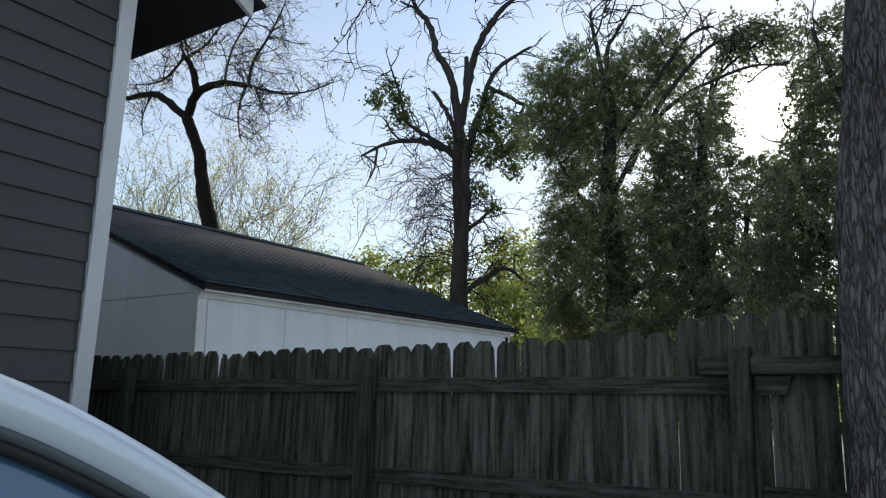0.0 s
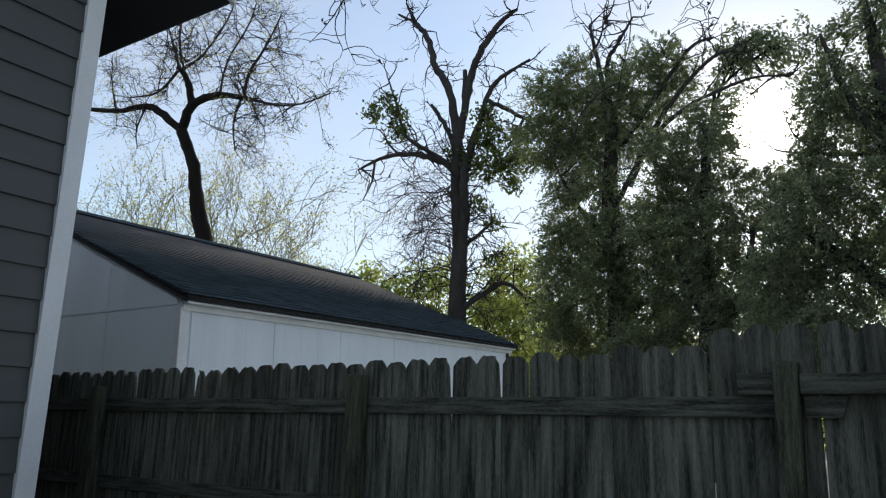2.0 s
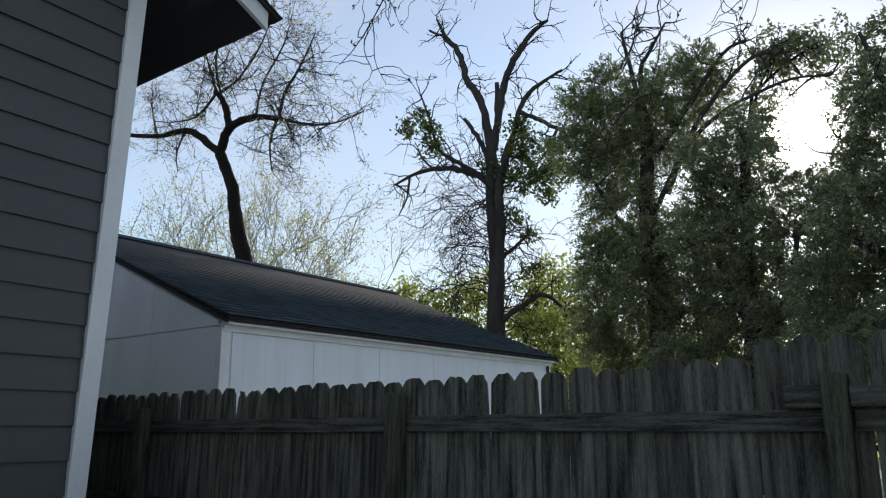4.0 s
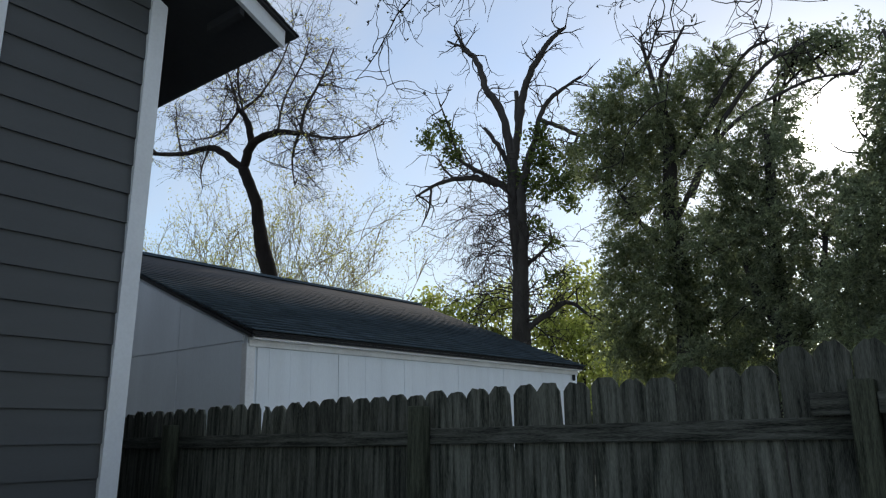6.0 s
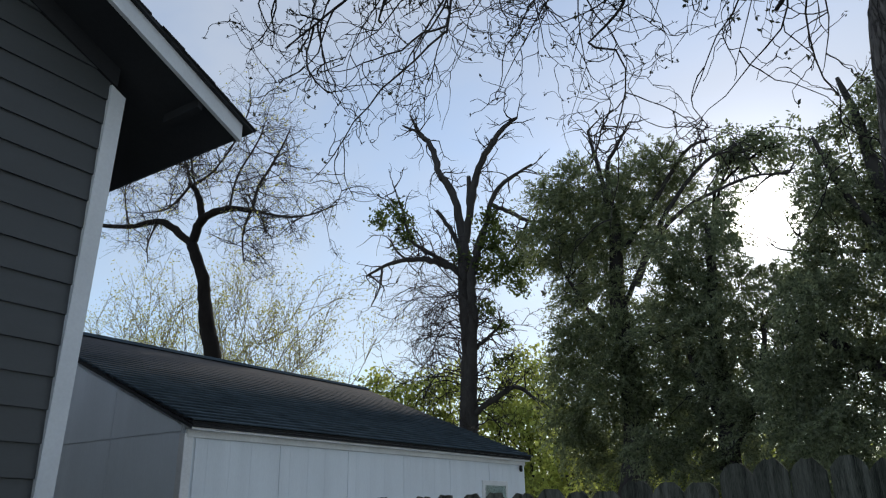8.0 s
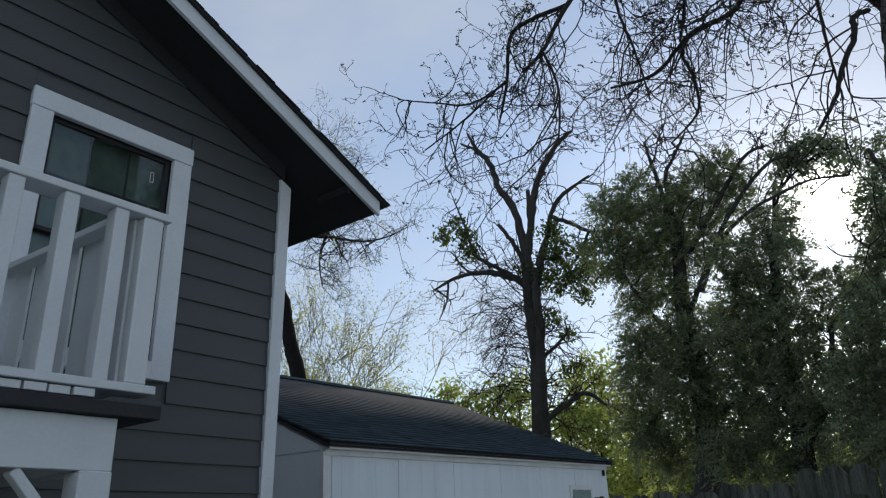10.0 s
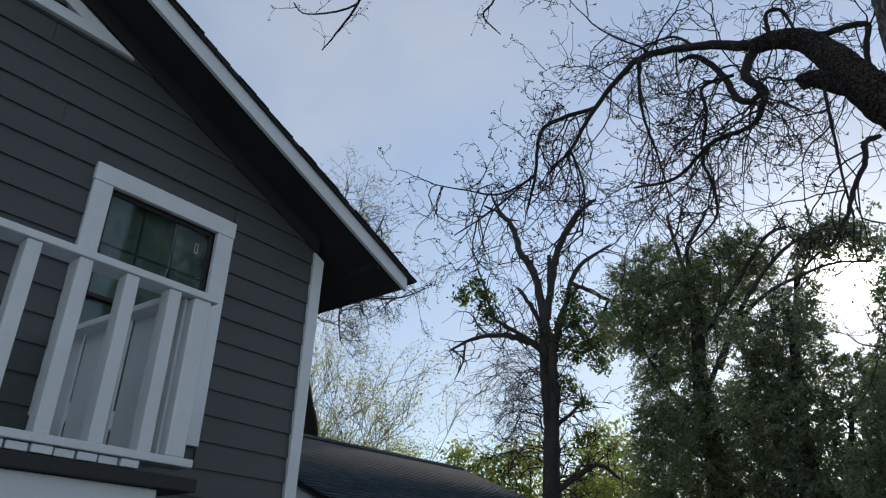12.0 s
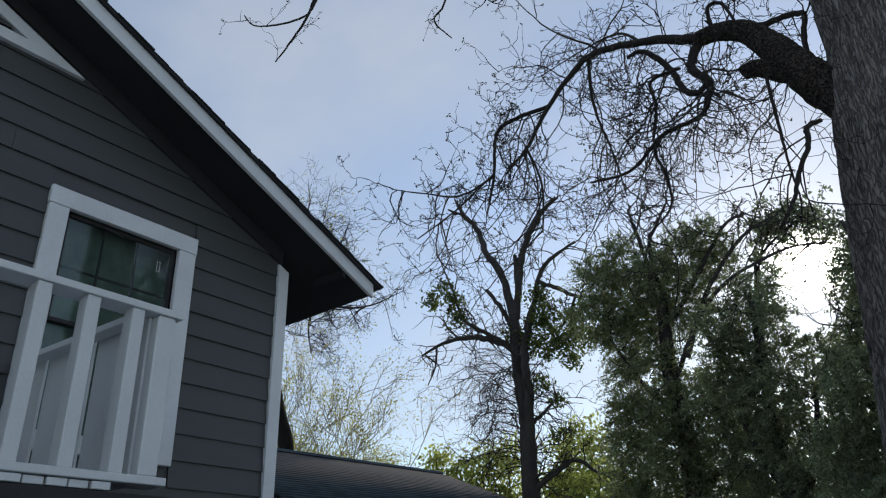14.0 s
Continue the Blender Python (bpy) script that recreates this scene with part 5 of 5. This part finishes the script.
# ---- the pale budding trees behind the ridge ----
def build_pale_trees():
    rng = random.Random(29)
    for i, (x, y, top, wide) in enumerate([(-35, 22, 13.0, 2.2), (-31.5, 22.5, 13.2, 2.4), (-28.0, 22, 12.2, 2.2), (-25.2, 22, 11.6, 2.0), (-23.4, 22.5, 11.0, 1.9), (-30, 26, 12.5, 2.5), (-24, 26, 11.5, 2.4)]):
        tree = thing("budding_tree", "slender pale tree coming into leaf", "tree", (x, y, 0), "pale trees behind the garage")
        w = Wood(0.0048)
        for c in range(6):
            d = Vector((rng.gauss(0, 0.32), rng.gauss(0, 0.32), 1))
            w.sprout((x + rng.uniform(-0.5, 0.5), y + rng.uniform(-0.5, 0.5), top * 0.45), d, top * rng.uniform(0.36, 0.56), 0.035, 2, rng, -0.04, 0.5, 6, 0.1, 0.45, 4, 6)
        w.limb([(x, y, -0.1, 0.14), (x, y, top * 0.25, 0.12), (x, y, top * 0.5, 0.08)], rng, 6, 4, 0.2)
        w.mesh("trunk", PALE_TWIG, tree, "thin pale stems")
        pts = [tuple(p) for p, d in w.tips if rng.random() < 0.8]
        low = clump_points([(x - 0.6, y, top * 0.57, wide * 0.75), (x + 0.7, y, top * 0.64, wide * 0.6)], 150, 60 + i, 0.0)
        v, f = leaves_at(np.concatenate([np.array(pts), low]), 14, 0.07, 0.22, 70 + i)
        leaf_part("crown", v, f, LEAF_PALE, tree, "sparse pale green leaves")


build_pale_trees()


# ---- the parked car ----
def build_car():
    car = thing("car", "silver parked car with black window seals", "car", (-1.65, 0.6, 0))
    cx = -1.58
    # outline of the side: y, body top, roof top
    roof = [(-2.05, 1.02), (-1.85, 1.24), (-1.45, 1.5), (-0.6, 1.61), (0.2, 1.635), (0.8, 1.615), (1.15, 1.565), (1.4, 1.488), (1.56, 1.415), (1.74, 1.308), (1.95, 1.165), (2.2, 1.0)]
    bm = bmesh.new()
    rings = []
    for y, z in roof:
        half = 0.76 - 0.13 * max(0, (z - 0.97) / 0.5)
        ring = []
        for k in range(13):
            a = k / 12 * 2 - 1
            ring.append(bm.verts.new((cx + half * a, y, z - 0.035 * abs(a) ** 3.5)))
        rings.append(ring)
    screens = []
    for i, (r0, r1) in enumerate(zip(rings, rings[1:])):
        glazed = i in (0, 1, 7, 8, 9, 10)
        for k in range(12):
            if glazed and 0 < k < 11:
                screens.append([tuple(v.co) for v in (r0[k], r0[k + 1], r1[k + 1], r1[k])])
            else:
                bm.faces.new((r0[k], r0[k + 1], r1[k + 1], r1[k]))
    for name, front in (("windscreen", True), ("rear_screen", False)):
        quads = [q for q in screens if (q[0][1] > 0) == front]
        vs = [(x, y, z + h) for h in (0.0, -0.012) for q in quads for x, y, z in q]
        fs = [tuple(4 * i + c for c in range(4)) for i in range(len(vs) // 4)]
        raw_part(name, vs, fs, CAR_GLASS, car, "dark tinted glass with reflected sky blue in its colour", True)
    geom = bmesh.ops.extrude_face_region(bm, geom=list(bm.faces))
    bmesh.ops.translate(bm, vec=(0, 0, -0.02), verts=[g for g in geom["geom"] if isinstance(g, bmesh.types.BMVert)])
    skin = part("roof", bm, CAR_PAINT, car)
    skin.data.polygons.foreach_set("use_smooth", [True] * len(skin.data.polygons))
    mod = skin.modifiers.new("smooth", "SUBSURF")
    mod.levels = mod.render_levels = 2
    # lower body
    prof = [(-2.35, 0.35), (-2.42, 0.6), (-2.3, 0.88), (-1.7, 0.98), (2.1, 0.96), (2.9, 0.86), (3.15, 0.72), (3.2, 0.45), (3.05, 0.28), (-2.2, 0.25)]
    bm = prism(prof, "x", cx - 0.86, cx + 0.86)
    bmesh.ops.bevel(bm, geom=list(bm.edges), offset=0.07, segments=3, affect="EDGES", profile=0.6)
    part("body", bm, CAR_PAINT, car)
    # side rails, seals and glass
    for s in (1, -1):
        def xs(z, inset=0.0):
            return cx + s * (0.775 - 0.13 * max(0, (z - 0.97) / 0.5) - inset)
        rail, seal = Wood(), Wood()
        rng = random.Random(1)
        rail.limb([(xs(z - 0.03), y, z - 0.034, 0.034) for y, z in roof], rng, 14, 5, 0.0, 0.0)
        rail.mesh("roof_rail", CAR_PAINT, car)
        edge = Wood()
        edge.limb([(xs(z - 0.062, -0.003), y * 0.992, z - 0.064, 0.011) for y, z in roof], rng, 10, 5, 0.0, 0.0)
        edge.mesh("door_frame", DOOR_FRAME, car, "dark grey door frame")
        seal.limb([(xs(z - 0.077, -0.003), y * 0.988, z - 0.08, 0.009) for y, z in roof], rng, 10, 5, 0.0, 0.0)
        seal.mesh("window_seal", RUBBER, car, "black rubber window seal")
        win = [(y * 0.987, z - 0.079) for y, z in roof if z > 1.08]
        bm = bmesh.new()
        up = [bm.verts.new((xs(z, 0.008), y, z)) for y, z in win]
        dn = [bm.verts.new((xs(0.97, 0.008), y, 0.965)) for y, z in win]
        for k in range(len(win) - 1):
            bm.faces.new((dn[k], dn[k + 1], up[k + 1], up[k]))
        geom = bmesh.ops.extrude_face_region(bm, geom=list(bm.faces))
        bmesh.ops.translate(bm, vec=(-s * 0.006, 0, 0), verts=[g for g in geom["geom"] if isinstance(g, bmesh.types.BMVert)])
        part("side_window", bm, CAR_GLASS, car, "dark tinted side window with reflected sky blue in its colour")
        part("belt_trim", box(xs(0.97) - 0.012, xs(0.97) + 0.012, -1.5, 1.85, 0.955, 0.985, 0.005), RUBBER, car)
        part("pillar", box(xs(1.25, 0.03) - 0.008, xs(1.25, 0.03) + 0.012, -0.08, 0.04, 0.96, 1.5, 0.004), RUBBER, car)
        for y in (-1.45, 2.1):
            ring = bmesh.new()
            bmesh.ops.create_cone(ring, cap_ends=True, segments=40, radius1=0.32, radius2=0.32, depth=0.2, matrix=Matrix.Translation((cx + s * 0.78, y, 0.32)) @ Matrix.Rotation(math.pi / 2, 4, "Y"))
            bmesh.ops.bevel(ring, geom=[e for e in ring.edges if len(e.link_faces) == 2 and e.calc_face_angle() > 1], offset=0.03, segments=2, affect="EDGES")
            wheel = part("wheel", ring, RUBBER, car)
            rim = bmesh.new()
            bmesh.ops.create_cone(rim, cap_ends=True, segments=32, radius1=0.21, radius2=0.18, depth=0.03, matrix=Matrix.Translation((cx + s * 0.885, y, 0.32)) @ Matrix.Rotation(s * math.pi / 2, 4, "Y"))
            part("rim", rim, CHROME, wheel)
        part("headlight", box(cx + s * 0.55 - 0.16, cx + s * 0.55 + 0.16, 3.06, 3.19, 0.62, 0.74, 0.03), LAMP_LENS, car)
        part("mirror", box(cx + s * 0.95 - 0.09, cx + s * 0.95 + 0.09, 1.55, 1.66, 0.98, 1.1, 0.03), CAR_PAINT, car)


build_car()


# ---- far woods ----
def build_far_woods():
    rng = random.Random(37)
    clumps = []
    for i in range(70):
        x = -46 + i * 1.0 + rng.uniform(-1, 1)
        y = 42 + rng.uniform(-2, 4) - max(0, -x - 22) * 0.3
        clumps.append((x, y, rng.uniform(0.8, 3.6), rng.uniform(1.4, 2.4)))
    v, f = leaves_at(clump_points(clumps, 45, 38, 0.1), 9, 0.3, 0.35, 39)
    ob = leaf_part("far_woods", v, f, LEAF_MID, None)
    tagged(ob, "low far belt of dull green trees and scrub", "woods", kind="stuff")


build_far_woods()


# ---- lap siding, board by board ----
def build_siding():
    rng = random.Random(41)
    k = 0
    while True:
        zb = 0.183 + LAP * k
        zt = zb + LAP + 0.012
        k += 1
        if zb > soffit_z(RIDGE_Y) - 0.25:
            break

        def end(z):
            return min(3.655, 4.44 - (z + 0.03 - 4.37) / PITCH)
        spans = [(None, None)]
        if zt > 2.65 and zb < 4.46:
            spans = [(None, 1.57), (2.77, None)]
        for a, b in spans:
            rb, rt = (b, b) if b else (end(zb), end(zt))
            lb, lt = (a, a) if a else (2 * RIDGE_Y - end(zb), 2 * RIDGE_Y - end(zt))
            cuts = [(lb, lt)]
            if rb - lb > 3:
                j = rng.uniform(lb + 1, min(rb - 1, 1.4))
                cuts.append((j, j))
            cuts.append((rb, rt))
            for (p, q), (r, s) in zip(cuts, cuts[1:]):
                g = 0.0012
                xo, xi = WALL_X + 0.024 + rng.uniform(-0.001, 0.001), WALL_X + 0.002
                verts = [(xi, p + g, zb), (xi, r - g, zb), (xo, r - g, zb), (xo, p + g, zb), (xi, q + g, zt), (xi, s - g, zt), (xi + 0.005, s - g, zt), (xi + 0.005, q + g, zt)]
                raw_part("siding_board", verts, [(0, 1, 2, 3), (3, 2, 6, 7), (4, 7, 6, 5), (0, 3, 7, 4), (1, 5, 6, 2), (0, 4, 5, 1)], SIDING, house)


build_siding()
